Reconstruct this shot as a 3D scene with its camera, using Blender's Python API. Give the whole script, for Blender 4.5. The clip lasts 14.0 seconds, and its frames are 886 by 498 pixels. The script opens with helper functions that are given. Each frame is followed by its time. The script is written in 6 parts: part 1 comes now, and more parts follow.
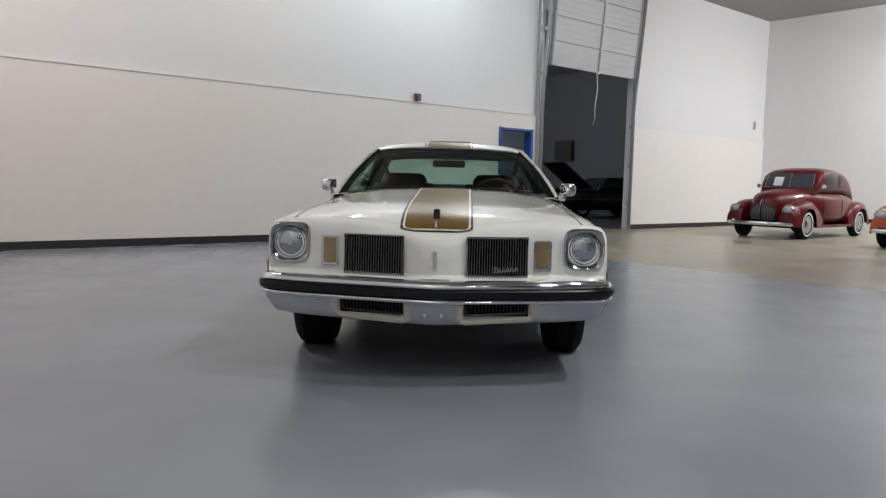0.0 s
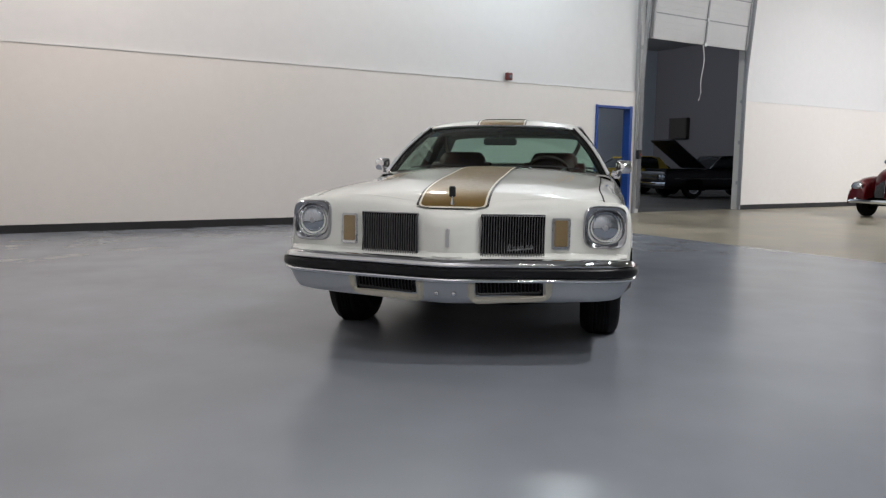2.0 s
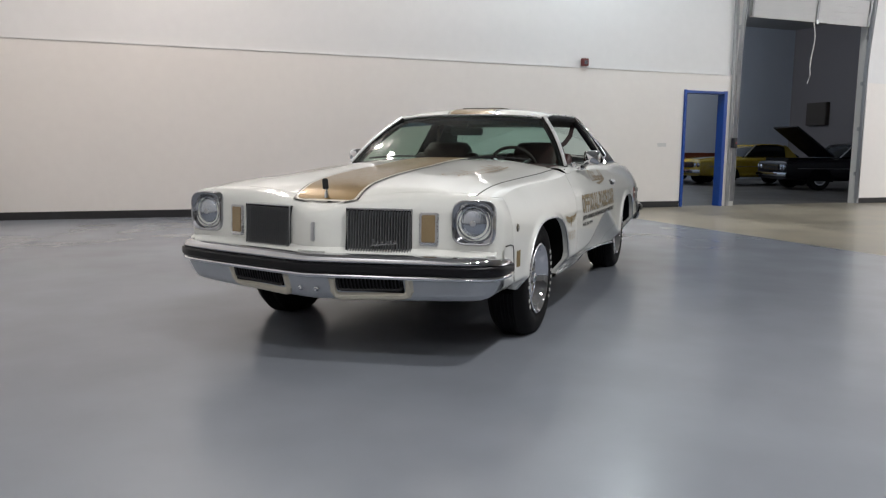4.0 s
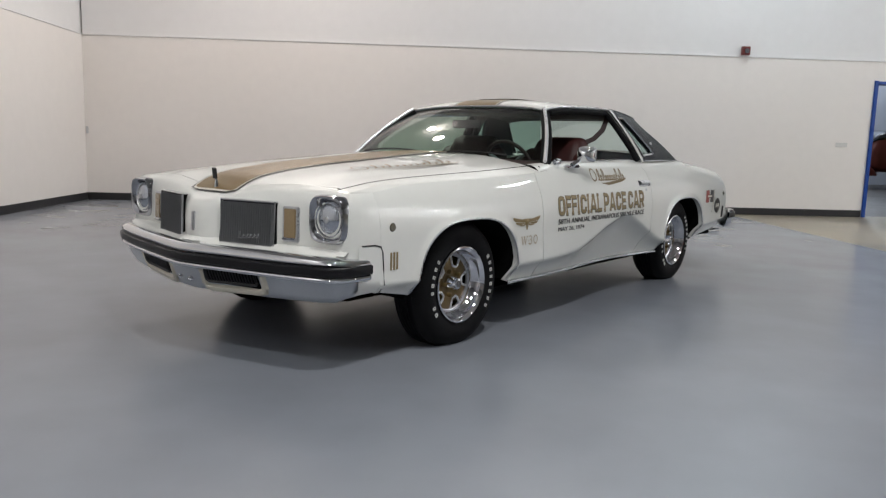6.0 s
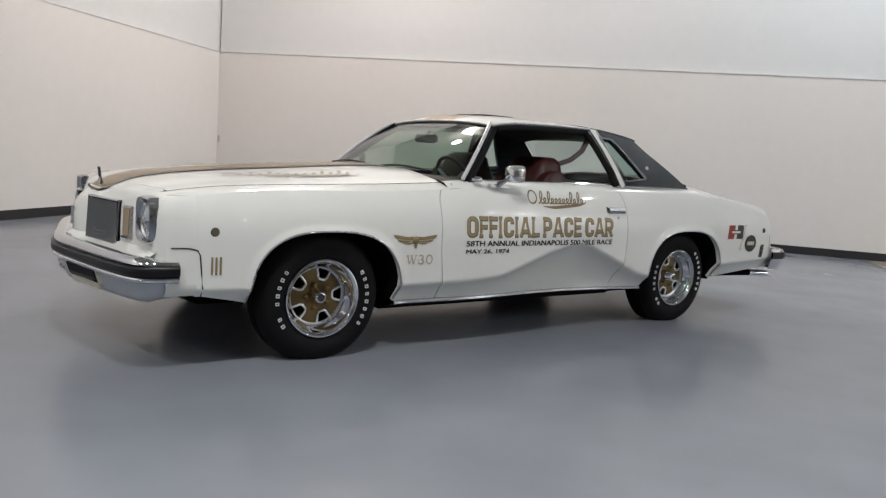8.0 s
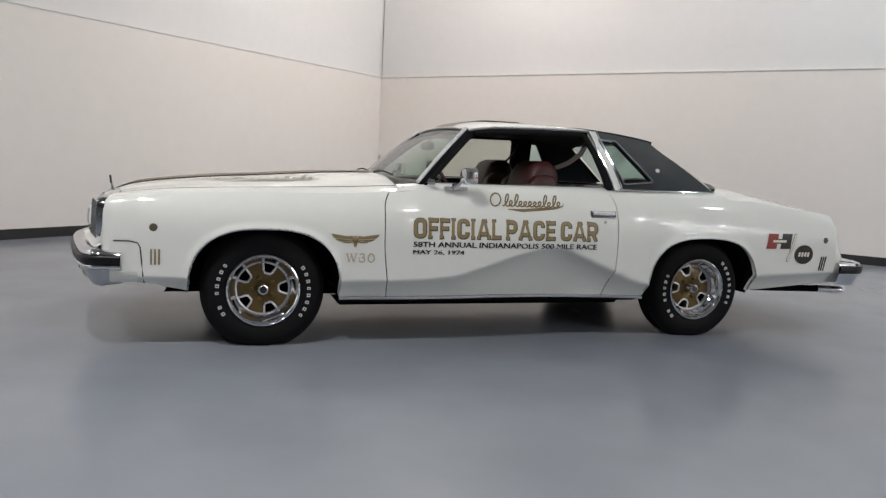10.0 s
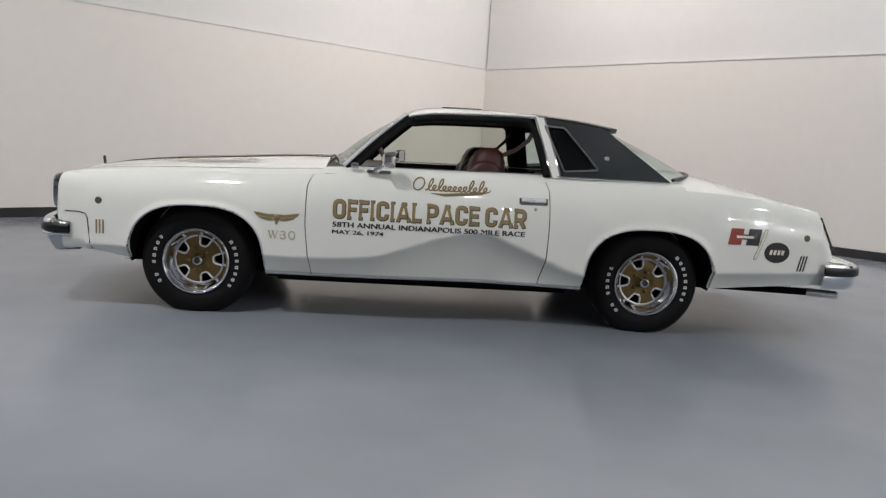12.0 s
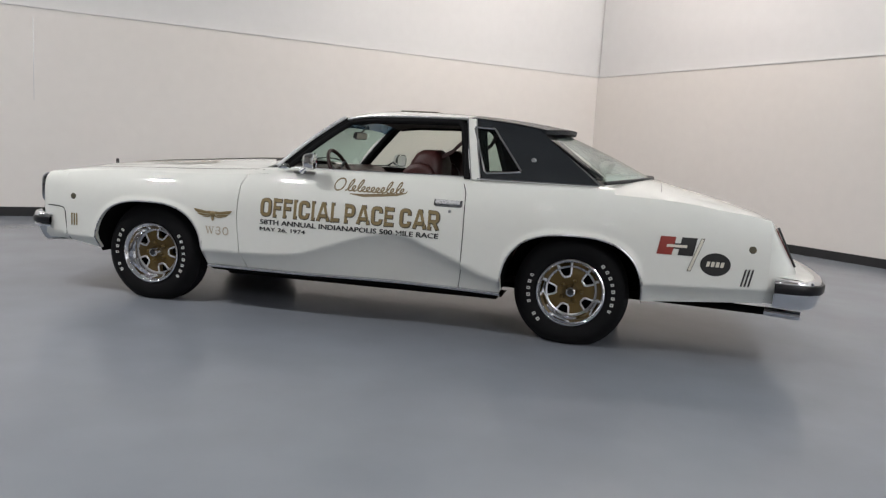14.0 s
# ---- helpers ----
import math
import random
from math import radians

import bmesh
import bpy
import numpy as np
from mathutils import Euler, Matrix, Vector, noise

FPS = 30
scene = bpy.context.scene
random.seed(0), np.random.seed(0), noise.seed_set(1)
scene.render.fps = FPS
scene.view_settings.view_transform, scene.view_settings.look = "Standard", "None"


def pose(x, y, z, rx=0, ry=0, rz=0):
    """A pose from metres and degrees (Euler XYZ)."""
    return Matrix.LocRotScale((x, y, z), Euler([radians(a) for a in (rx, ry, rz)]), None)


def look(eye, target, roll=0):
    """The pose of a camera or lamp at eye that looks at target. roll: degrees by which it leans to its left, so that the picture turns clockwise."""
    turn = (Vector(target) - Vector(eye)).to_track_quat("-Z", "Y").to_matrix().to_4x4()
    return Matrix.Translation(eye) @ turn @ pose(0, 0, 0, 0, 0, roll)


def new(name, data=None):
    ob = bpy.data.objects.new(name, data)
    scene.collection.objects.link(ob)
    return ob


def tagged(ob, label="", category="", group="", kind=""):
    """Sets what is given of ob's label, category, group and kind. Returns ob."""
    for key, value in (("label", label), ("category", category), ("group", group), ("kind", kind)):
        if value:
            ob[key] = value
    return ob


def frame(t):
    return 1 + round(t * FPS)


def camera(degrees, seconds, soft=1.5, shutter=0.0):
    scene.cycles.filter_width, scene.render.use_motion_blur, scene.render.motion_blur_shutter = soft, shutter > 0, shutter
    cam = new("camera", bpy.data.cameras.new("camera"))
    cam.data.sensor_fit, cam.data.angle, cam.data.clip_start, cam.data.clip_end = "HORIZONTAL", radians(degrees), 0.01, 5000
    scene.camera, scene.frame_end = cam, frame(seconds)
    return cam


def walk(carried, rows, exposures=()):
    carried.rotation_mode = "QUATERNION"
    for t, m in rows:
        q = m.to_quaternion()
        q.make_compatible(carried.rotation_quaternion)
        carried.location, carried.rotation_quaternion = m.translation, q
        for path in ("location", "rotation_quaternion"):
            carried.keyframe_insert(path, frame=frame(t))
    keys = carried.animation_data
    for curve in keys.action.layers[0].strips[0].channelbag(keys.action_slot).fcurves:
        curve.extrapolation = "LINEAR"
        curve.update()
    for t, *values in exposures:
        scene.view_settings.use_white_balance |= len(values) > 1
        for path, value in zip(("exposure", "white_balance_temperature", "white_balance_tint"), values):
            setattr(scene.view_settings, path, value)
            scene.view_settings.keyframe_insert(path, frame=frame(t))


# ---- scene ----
cam = camera(61.0, 14.0, 1.3)
PATH = [
    (0, (-3.374, -4.066, 1.048), (-2.088, -2.544, 0.873), 1.4),
    (0.5, (-3.376, -4.069, 1.045), (-2.109, -2.534, 0.848), 1.6),
    (1, (-3.3, -4.111, 1.047), (-2.06, -2.557, 0.828), 1.0),
    (1.5, (-3.117, -4.239, 1.05), (-1.994, -2.6, 0.827), 0.9),
    (2, (-2.918, -4.358, 1.032), (-1.891, -2.657, 0.804), 0.7),
    (2.5, (-2.646, -4.466, 1.049), (-1.661, -2.745, 0.795), 0.7),
    (5, (-0.788, -4.958, 1.07), (-0.381, -3.018, 0.807), 1.2),
    (5.5, (-0.345, -4.927, 1.085), (-0.068, -2.966, 0.807), 1.7),
    (6, (0.104, -4.878, 1.073), (0.209, -2.901, 0.79), 1.6),
    (6.5, (0.546, -4.8, 1.068), (0.477, -2.821, 0.792), 2.3),
    (7, (1.0, -4.73, 1.073), (0.853, -2.753, 0.808), 2.9),
    (7.5, (1.434, -4.674, 1.083), (1.175, -2.708, 0.818), 4.0),
    (8, (1.826, -4.543, 1.103), (1.398, -2.606, 0.853), 4.0),
    (10.5, (3.802, -3.862, 1.098), (2.688, -2.219, 0.856), 2.6),
    (11, (4.138, -3.658, 1.103), (2.95, -2.069, 0.846), 2.6),
    (11.5, (4.48, -3.415, 1.115), (3.19, -1.91, 0.846), 3.1),
    (12, (4.769, -3.13, 1.124), (3.367, -1.73, 0.852), 3.4),
    (12.5, (5.057, -2.829, 1.114), (3.561, -1.529, 0.841), 3.3),
    (13, (5.323, -2.479, 1.117), (3.743, -1.284, 0.842), 3.4),
    (13.5, (5.563, -2.113, 1.143), (3.912, -1.017, 0.871), 3.2),
    (14, (5.836, -1.734, 1.144), (4.113, -0.753, 0.879), 3.3),
]
walk(cam, [(t, look(eye, target, roll)) for t, eye, target, roll in PATH], [(0, 0.02), (1.5, 0.08), (2.5, 0.20), (5, 0.2), (8, 0.25), (10.5, 0.30), (14, 0.36)])

# ---------------------------------------------------------------- light
world = bpy.data.worlds.new("hall_air")
scene.world = world
world.use_nodes = True
world.node_tree.nodes["Background"].inputs[0].default_value = (0.75, 0.8, 0.9, 1)
world.node_tree.nodes["Background"].inputs[1].default_value = 0.05


def unseen_lamp(x, y, z, watts, colour=(0.97, 0.98, 1.0), radius=0.17, shade=True):
    """An unseen high-bay or fill lamp: downward disk, or point lighting all round."""
    data = bpy.data.lights.new("unseen_overhead_light", "AREA" if shade else "POINT")
    data.energy, data.color = watts, colour
    if shade:
        data.shape, data.size = "DISK", radius * 2
    else:
        data.shadow_soft_size = radius
    ob = new("unseen_overhead_light", data)
    ob.location = (x, y, z)
    return ob


# shaded lamps over the floor, unseen, tuned to the shadows and brightness
for lx_, ly_, power, colour in ((-1.8, 3.6, 55, (1.0, 0.885, 0.81)), (-0.4, -5.4, 103, (0.98, 0.98, 1.0)), (1.2, -3.6, 112, (1.0, 0.98, 0.96)), (6.2, -3.2, 25, (1.0, 0.98, 0.97)), (7.2, 2.6, 28, (0.9, 0.96, 1.0)), (-3.4, -8.0, 24, (1.0, 0.96, 0.92)),
                                (6.0, -9.5, 25, (0.97, 0.98, 1.0)), (12.0, -6.5, 50, (0.97, 0.98, 1.0)), (13.8, 0.4, 150, (0.97, 0.98, 1.0)), (18.0, 1.2, 160, (0.97, 0.98, 1.0)), (16.5, -6.0, 40, (0.97, 0.98, 1.0))):
    unseen_lamp(lx_, ly_, 5.5, power, colour)
# unseen open lamps along the walls, added to brighten their upper parts
for lx_, ly_, power, colour in ((-1.8, 5.2, 225, (1.0, 0.9, 0.83)), (2.4, 5.4, 110, (1.0, 0.97, 0.94)), (5.6, 5.5, 190, (0.84, 0.94, 1.0)), (-3.0, -8.5, 20, (1.0, 0.97, 0.94))):
    unseen_lamp(lx_, ly_, 5.95, power, colour, 0.14, False)
# unseen wall washers added to brighten the west wall and the far end
unseen_lamp(-3.4, -4.6, 5.95, 60, (1.0, 0.955, 0.92)).rotation_euler = (0, math.radians(62), 0)
for lx_, power in ((13.8, 165), (18.0, 225)):
    unseen_lamp(lx_, -0.6, 5.95, power, (0.97, 0.98, 1.0)).rotation_euler = (math.radians(60), 0, 0)
# unseen lamps added to light the back room's walls
for lx_, ly_, power in ((9.0, 16.5, 190), (14.0, 18.6, 400)):
    unseen_lamp(lx_, ly_, 5.4, power, (0.82, 0.9, 1.0), 0.14, False)

# ---------------------------------------------------------------- materials


def material(name):
    m = bpy.data.materials.new(name)
    m.use_nodes = True
    return m, m.node_tree.nodes, m.node_tree.links, m.node_tree.nodes["Principled BSDF"]


def plain(name, colour, rough=0.5, metal=0.0, coat=0.0, vary=0.06, scale=6.0, bump=0.0, bump_scale=60.0, rough_vary=0.08, spec=0.5):
    """A surface with mottled colour and gloss at two scales."""
    m, nodes, links, bsdf = material(name)
    coord = nodes.new("ShaderNodeTexCoord")
    big, small = nodes.new("ShaderNodeTexNoise"), nodes.new("ShaderNodeTexNoise")
    big.inputs["Scale"].default_value, small.inputs["Scale"].default_value = scale, scale * 14
    small.inputs["Detail"].default_value = 5
    for n in (big, small):
        links.new(coord.outputs["Object"], n.inputs["Vector"])
    add = nodes.new("ShaderNodeMath")
    add.operation = "ADD"
    links.new(big.outputs[0], add.inputs[0])
    links.new(small.outputs[0], add.inputs[1])
    ramp = nodes.new("ShaderNodeMapRange")
    ramp.inputs["From Min"].default_value, ramp.inputs["From Max"].default_value = 0.6, 1.4
    links.new(add.outputs[0], ramp.inputs["Value"])
    mix = nodes.new("ShaderNodeMix")
    mix.data_type = "RGBA"
    mix.inputs["A"].default_value = (*[c * (1 - vary) for c in colour], 1)
    mix.inputs["B"].default_value = (*[min(1, c * (1 + vary)) for c in colour], 1)
    links.new(ramp.outputs[0], mix.inputs["Factor"])
    links.new(mix.outputs["Result"], bsdf.inputs["Base Color"])
    gloss = nodes.new("ShaderNodeMapRange")
    gloss.inputs["To Min"].default_value, gloss.inputs["To Max"].default_value = max(0.02, rough - rough_vary), min(1, rough + rough_vary)
    links.new(ramp.outputs[0], gloss.inputs["Value"])
    links.new(gloss.outputs[0], bsdf.inputs["Roughness"])
    bsdf.inputs["Metallic"].default_value = metal
    bsdf.inputs["Specular IOR Level"].default_value = spec
    if coat:
        bsdf.inputs["Coat Weight"].default_value = coat
        bsdf.inputs["Coat Roughness"].default_value = 0.04
    if bump:
        fine = nodes.new("ShaderNodeTexNoise")
        fine.inputs["Scale"].default_value, fine.inputs["Detail"].default_value = bump_scale, 6
        links.new(coord.outputs["Object"], fine.inputs["Vector"])
        b = nodes.new("ShaderNodeBump")
        b.inputs["Strength"].default_value, b.inputs["Distance"].default_value = bump, 0.01
        links.new(fine.outputs[0], b.inputs["Height"])
        links.new(b.outputs[0], bsdf.inputs["Normal"])
    return m


def pane_material(name, tint, rough=0.02):
    """Thin glass: tinted see-through with a mirror that grows at a slant."""
    m, nodes, links, bsdf = material(name)
    clear, shine, mix, slant, power, gain = (nodes.new("ShaderNode" + k) for k in ("BsdfTransparent", "BsdfGlossy", "MixShader", "LayerWeight", "Math", "Math"))
    clear.inputs[0].default_value = (*tint, 1)
    shine.inputs["Roughness"].default_value = rough
    slant.inputs[0].default_value = 0.5
    power.operation, gain.operation = "POWER", "MULTIPLY_ADD"
    power.inputs[1].default_value = 4.0
    gain.inputs[1].default_value, gain.inputs[2].default_value = 0.85, 0.045
    links.new(slant.outputs["Facing"], power.inputs[0])
    links.new(power.outputs[0], gain.inputs[0])
    links.new(gain.outputs[0], mix.inputs[0])
    links.new(clear.outputs[0], mix.inputs[1])
    links.new(shine.outputs[0], mix.inputs[2])
    links.new(mix.outputs[0], nodes["Material Output"].inputs["Surface"])
    return m


def lamp_glass(name, colour, metal=0.0):
    m, nodes, links, bsdf = material(name)
    bsdf.inputs["Metallic"].default_value = metal
    bsdf.inputs["Base Color"].default_value = (*colour, 1)
    bsdf.inputs["Roughness"].default_value = 0.08
    bsdf.inputs["Coat Weight"].default_value = 1
    wave = nodes.new("ShaderNodeTexWave")
    wave.inputs["Scale"].default_value = 30
    coord = nodes.new("ShaderNodeTexCoord")
    links.new(coord.outputs["Object"], wave.inputs["Vector"])
    b = nodes.new("ShaderNodeBump")
    b.inputs["Strength"].default_value, b.inputs["Distance"].default_value = 0.14, 0.01
    links.new(wave.outputs["Fac"], b.inputs["Height"])
    links.new(b.outputs[0], bsdf.inputs["Normal"])
    return m


def wall_paint(name, colour, rough=0.55):
    """Rolled wall paint with faint scuffs and uneven sheen."""
    m = plain(name, colour, rough, vary=0.025, scale=0.5, bump=0.05, bump_scale=140, rough_vary=0.06, spec=0.35)
    return m


def epoxy_floor(name, colour, r0, r1, vary, relief=0.03, edge=0.16):
    m, nodes, links, bsdf = material(name)
    coord = nodes.new("ShaderNodeTexCoord")
    big, mid, fine = (nodes.new("ShaderNodeTexNoise") for _ in range(3))
    for n, s, d in ((big, 0.35, 2), (mid, 1.7, 4), (fine, 70, 3)):
        n.inputs["Scale"].default_value, n.inputs["Detail"].default_value = s, d
        links.new(coord.outputs["Object"], n.inputs["Vector"])
    mix = nodes.new("ShaderNodeMix")
    mix.data_type = "RGBA"
    mix.inputs["A"].default_value = (*[c * (1 - vary) for c in colour], 1)
    mix.inputs["B"].default_value = (*[c * (1 + vary) for c in colour], 1)
    avg = nodes.new("ShaderNodeMath")
    avg.operation = "MULTIPLY_ADD"
    links.new(big.outputs[0], avg.inputs[0])
    avg.inputs[1].default_value = 0.6
    half = nodes.new("ShaderNodeMath")
    half.operation = "MULTIPLY"
    half.inputs[1].default_value = 0.4
    links.new(mid.outputs[0], half.inputs[0])
    links.new(half.outputs[0], avg.inputs[2])
    span = nodes.new("ShaderNodeMapRange")
    span.inputs["From Min"].default_value, span.inputs["From Max"].default_value = 0.5 - edge, 0.5 + edge
    links.new(avg.outputs[0], span.inputs["Value"])
    links.new(span.outputs[0], mix.inputs["Factor"])
    links.new(mix.outputs["Result"], bsdf.inputs["Base Color"])
    gloss = nodes.new("ShaderNodeMapRange")
    gloss.inputs["To Min"].default_value, gloss.inputs["To Max"].default_value = r0, r1
    links.new(span.outputs[0], gloss.inputs["Value"])
    links.new(gloss.outputs[0], bsdf.inputs["Roughness"])
    b = nodes.new("ShaderNodeBump")
    b.inputs["Strength"].default_value, b.inputs["Distance"].default_value = relief, 0.004
    links.new(fine.outputs[0], b.inputs["Height"])
    links.new(b.outputs[0], bsdf.inputs["Normal"])
    bsdf.inputs["Specular IOR Level"].default_value = 0.20
    bsdf.inputs["Coat Weight"].default_value, bsdf.inputs["Coat Roughness"].default_value = 0.08, 0.045
    return m


PAINT = plain("cream_white_lacquer", (0.80, 0.81, 0.77), 0.45, coat=1.0, vary=0.012, scale=1.5, rough_vary=0.03, spec=0.1)
WHEEL_GOLD = plain("dark_gold_wheel_paint", (0.135, 0.088, 0.026), 0.38, metal=0.3, vary=0.06, scale=8)
GOLD = plain("gold_lacquer", (0.20, 0.125, 0.032), 0.36, metal=0.35, coat=0.35, vary=0.05, scale=3, spec=0.3)
GOLD_DECAL = plain("dull_gold_decal", (0.29, 0.22, 0.11), 0.45, metal=0.2, vary=0.08, scale=8)
BROWN_DECAL = plain("dark_brown_decal", (0.10, 0.085, 0.06), 0.5, vary=0.05)
BLACK_DECAL = plain("black_decal", (0.015, 0.015, 0.016), 0.4, vary=0.1)
CREAM_DECAL = plain("ivory_decal", (0.75, 0.72, 0.62), 0.4, vary=0.02)
RED_DECAL = plain("dark_red_decal", (0.28, 0.035, 0.025), 0.45, vary=0.08)
CHROME = plain("chrome", (0.72, 0.73, 0.76), 0.05, metal=1.0, vary=0.02, rough_vary=0.02)
BRIGHT = plain("polished_handle_metal", (0.72, 0.73, 0.75), 0.28, metal=0.35, vary=0.02, rough_vary=0.02)
RING = plain("polished_wheel_ring", (0.80, 0.81, 0.85), 0.05, metal=1.0, vary=0.03, rough_vary=0.02)
SATIN = plain("satin_aluminium", (0.55, 0.56, 0.58), 0.3, metal=0.9, vary=0.05)
SILVER = plain("silver_grey_bumper_paint", (0.50, 0.53, 0.57), 0.32, metal=0.35, coat=0.3, vary=0.04, rough_vary=0.03)
BLACK = plain("black_plastic", (0.014, 0.014, 0.016), 0.5, vary=0.15)
RUBBER = plain("tyre_rubber", (0.008, 0.008, 0.009), 0.7, spec=0.13, vary=0.2, scale=12, bump=0.15, bump_scale=200)
STRIP_RUBBER = plain("bumper_rubber", (0.007, 0.007, 0.009), 0.34, vary=0.15, scale=9, spec=0.3)
WELL = plain("wheel_well_black", (0.004, 0.004, 0.004), 0.95, vary=0.2, spec=0.1)
VINYL = plain("black_grained_vinyl", (0.012, 0.015, 0.019), 0.46, spec=0.24, vary=0.2, scale=5, bump=0.35, bump_scale=320)
MAROON = plain("maroon_vinyl", (0.044, 0.008, 0.007), 0.48, vary=0.15, scale=5, bump=0.12, bump_scale=90)
MAROON_DARK = plain("dark_maroon_trim", (0.025, 0.007, 0.007), 0.55, vary=0.15, scale=6)
HEADLINER = plain("dark_headliner", (0.03, 0.02, 0.02), 0.8, vary=0.15)
WINDSHIELD = pane_material("green_tinted_glass", (0.50, 0.665, 0.60), 0.03)
SHADE_BAND = pane_material("blue_shade_band", (0.10, 0.19, 0.36))
SIDE_GLASS = pane_material("side_glass", (0.58, 0.70, 0.67))
LENS = lamp_glass("ribbed_lamp_glass", (0.46, 0.50, 0.56), 0.9)
AMBER = plain("amber_lens", (0.30, 0.215, 0.11), 0.22, metal=0.25, coat=0.8, vary=0.12, scale=9, rough_vary=0.03)
BEZEL = plain("dulled_bezel_chrome", (0.42, 0.43, 0.46), 0.10, metal=1.0, vary=0.05, rough_vary=0.04)
MARKER = lamp_glass("smoked_marker_lens", (0.10, 0.09, 0.06))
PALE_DECAL = plain("pale_gold_decal", (0.46, 0.40, 0.30), 0.5, vary=0.05)
WHITE_LETTER = plain("white_rubber", (0.62, 0.62, 0.60), 0.6, vary=0.05)
GRILLE_GREY = plain("grey_grille_bar", (0.19, 0.195, 0.205), 0.4, metal=0.4, vary=0.08)
SEAL = plain("black_weatherstrip", (0.006, 0.006, 0.007), 0.75, vary=0.2, spec=0.15)
SCRIPT = plain("bronze_script_decal", (0.20, 0.145, 0.07), 0.45, vary=0.08, scale=8)
# near-neutral base colour, much darker than BACK_WALL
BACK_DARK = wall_paint("dark_neutral_wall_paint", (0.16, 0.148, 0.152))
CAR_BLACK = plain("dark_plum_black_lacquer", (0.005, 0.004, 0.007), 0.4, coat=0.2, vary=0.1, spec=0.2)
GLOSS_BLACK = plain("gloss_black_lacquer", (0.006, 0.006, 0.007), 0.15, coat=1.0, vary=0.1)

WALL_LOW = wall_paint("warm_white_wall_paint", (0.775, 0.745, 0.712))
WALL_HIGH = wall_paint("cool_white_wall_paint", (0.72, 0.72, 0.72))
CEIL = plain("grey_roof_deck", (0.34, 0.34, 0.34), 0.8, vary=0.06, scale=0.6)
FLOOR = epoxy_floor("grey_epoxy_floor", (0.228, 0.247, 0.281), 0.19, 0.265, 0.11)
CONCRETE = epoxy_floor("sealed_tan_concrete", (0.295, 0.265, 0.205), 0.285, 0.36, 0.24, 0.004, 0.08)
BASE = plain("black_cove_base", (0.018, 0.018, 0.02), 0.5, vary=0.1, scale=3)
BLUE = plain("blue_door_paint", (0.008, 0.055, 0.28), 0.35, vary=0.06, scale=3)
STEEL_WHITE = plain("white_steel_panel", (0.43, 0.43, 0.43), 0.4, vary=0.05, scale=2)
GALV = plain("galvanised_steel", (0.42, 0.43, 0.44), 0.45, metal=0.7, vary=0.12, scale=12)
DULL_STEEL = plain("dull_strut_steel", (0.22, 0.225, 0.23), 0.5, metal=0.4, vary=0.1, scale=10)
CONCRETE_JAMB = plain("pale_jamb_paint", (0.60, 0.60, 0.58), 0.6, vary=0.05, scale=3)
ALARM_RED = plain("red_plastic", (0.16, 0.03, 0.03), 0.4, vary=0.1)
OFFWHITE = plain("offwhite_plastic", (0.6, 0.58, 0.55), 0.5, vary=0.04)
BACK_WALL = wall_paint("blue_grey_wall_paint", (0.52, 0.56, 0.63))
RED_LACQUER = plain("deep_red_lacquer", (0.088, 0.0025, 0.005), 0.4, coat=0.6, spec=0.15, vary=0.04)
ORANGE_LACQUER = plain("orange_lacquer", (0.42, 0.075, 0.02), 0.25, coat=0.35, vary=0.04)
YELLOW_LACQUER = plain("yellow_lacquer", (0.38, 0.27, 0.02), 0.3, coat=1.0, vary=0.04)
BROWN_CARD = plain("brown_board", (0.055, 0.045, 0.038), 0.7, vary=0.1)
PAPER = plain("white_paper", (0.75, 0.76, 0.8), 0.7, vary=0.03)

# ---------------------------------------------------------------- mesh helpers


def part(name, bm, mat, parent=None, label="", angle=38, thick=0.0):
    me = bpy.data.meshes.new(name)
    bm.edges.index_update()
    rim = [e.index for e in bm.edges if e.is_boundary]
    bm.to_mesh(me)
    bm.free()
    me.materials.append(mat)
    me.polygons.foreach_set("use_smooth", [True] * len(me.polygons))
    me.set_sharp_from_angle(angle=radians(angle))
    for k in rim if thick else ():
        me.edges[k].use_edge_sharp = True
    ob = new(name, me)
    if parent:
        ob.parent = parent
    if label:
        ob["label"] = label
    if thick:
        mod = ob.modifiers.new("thickness", "SOLIDIFY")
        mod.thickness, mod.offset = thick, -1
    return ob


def thing(name, m, label, category, group="", kind=""):
    ob = new(name)
    ob.matrix_basis = m
    return tagged(ob, label, category, group, kind)


def curve(*pts):
    """Smooth interpolation through (t, value) pairs, with no overshoot."""
    xs, ys = np.array([p[0] for p in pts], float), np.array([p[1] for p in pts], float)
    d = np.diff(ys) / np.diff(xs)
    s = np.zeros(len(xs))
    s[0], s[-1] = d[0], d[-1]
    for i in range(1, len(xs) - 1):
        s[i] = 0 if d[i - 1] * d[i] <= 0 else 2 * d[i - 1] * d[i] / (d[i - 1] + d[i])

    def f(t):
        t = min(max(t, xs[0]), xs[-1])
        i = min(max(int(np.searchsorted(xs, t)) - 1, 0), len(xs) - 2)
        h = xs[i + 1] - xs[i]
        u = (t - xs[i]) / h
        return float((1 + 2 * u) * (1 - u) ** 2 * ys[i] + u * (1 - u) ** 2 * h * s[i] + u * u * (3 - 2 * u) * ys[i + 1] + u * u * (u - 1) * h * s[i + 1])
    return f


def lin(a, b, n):
    return [a + (b - a) * i / (n - 1) for i in range(n)]


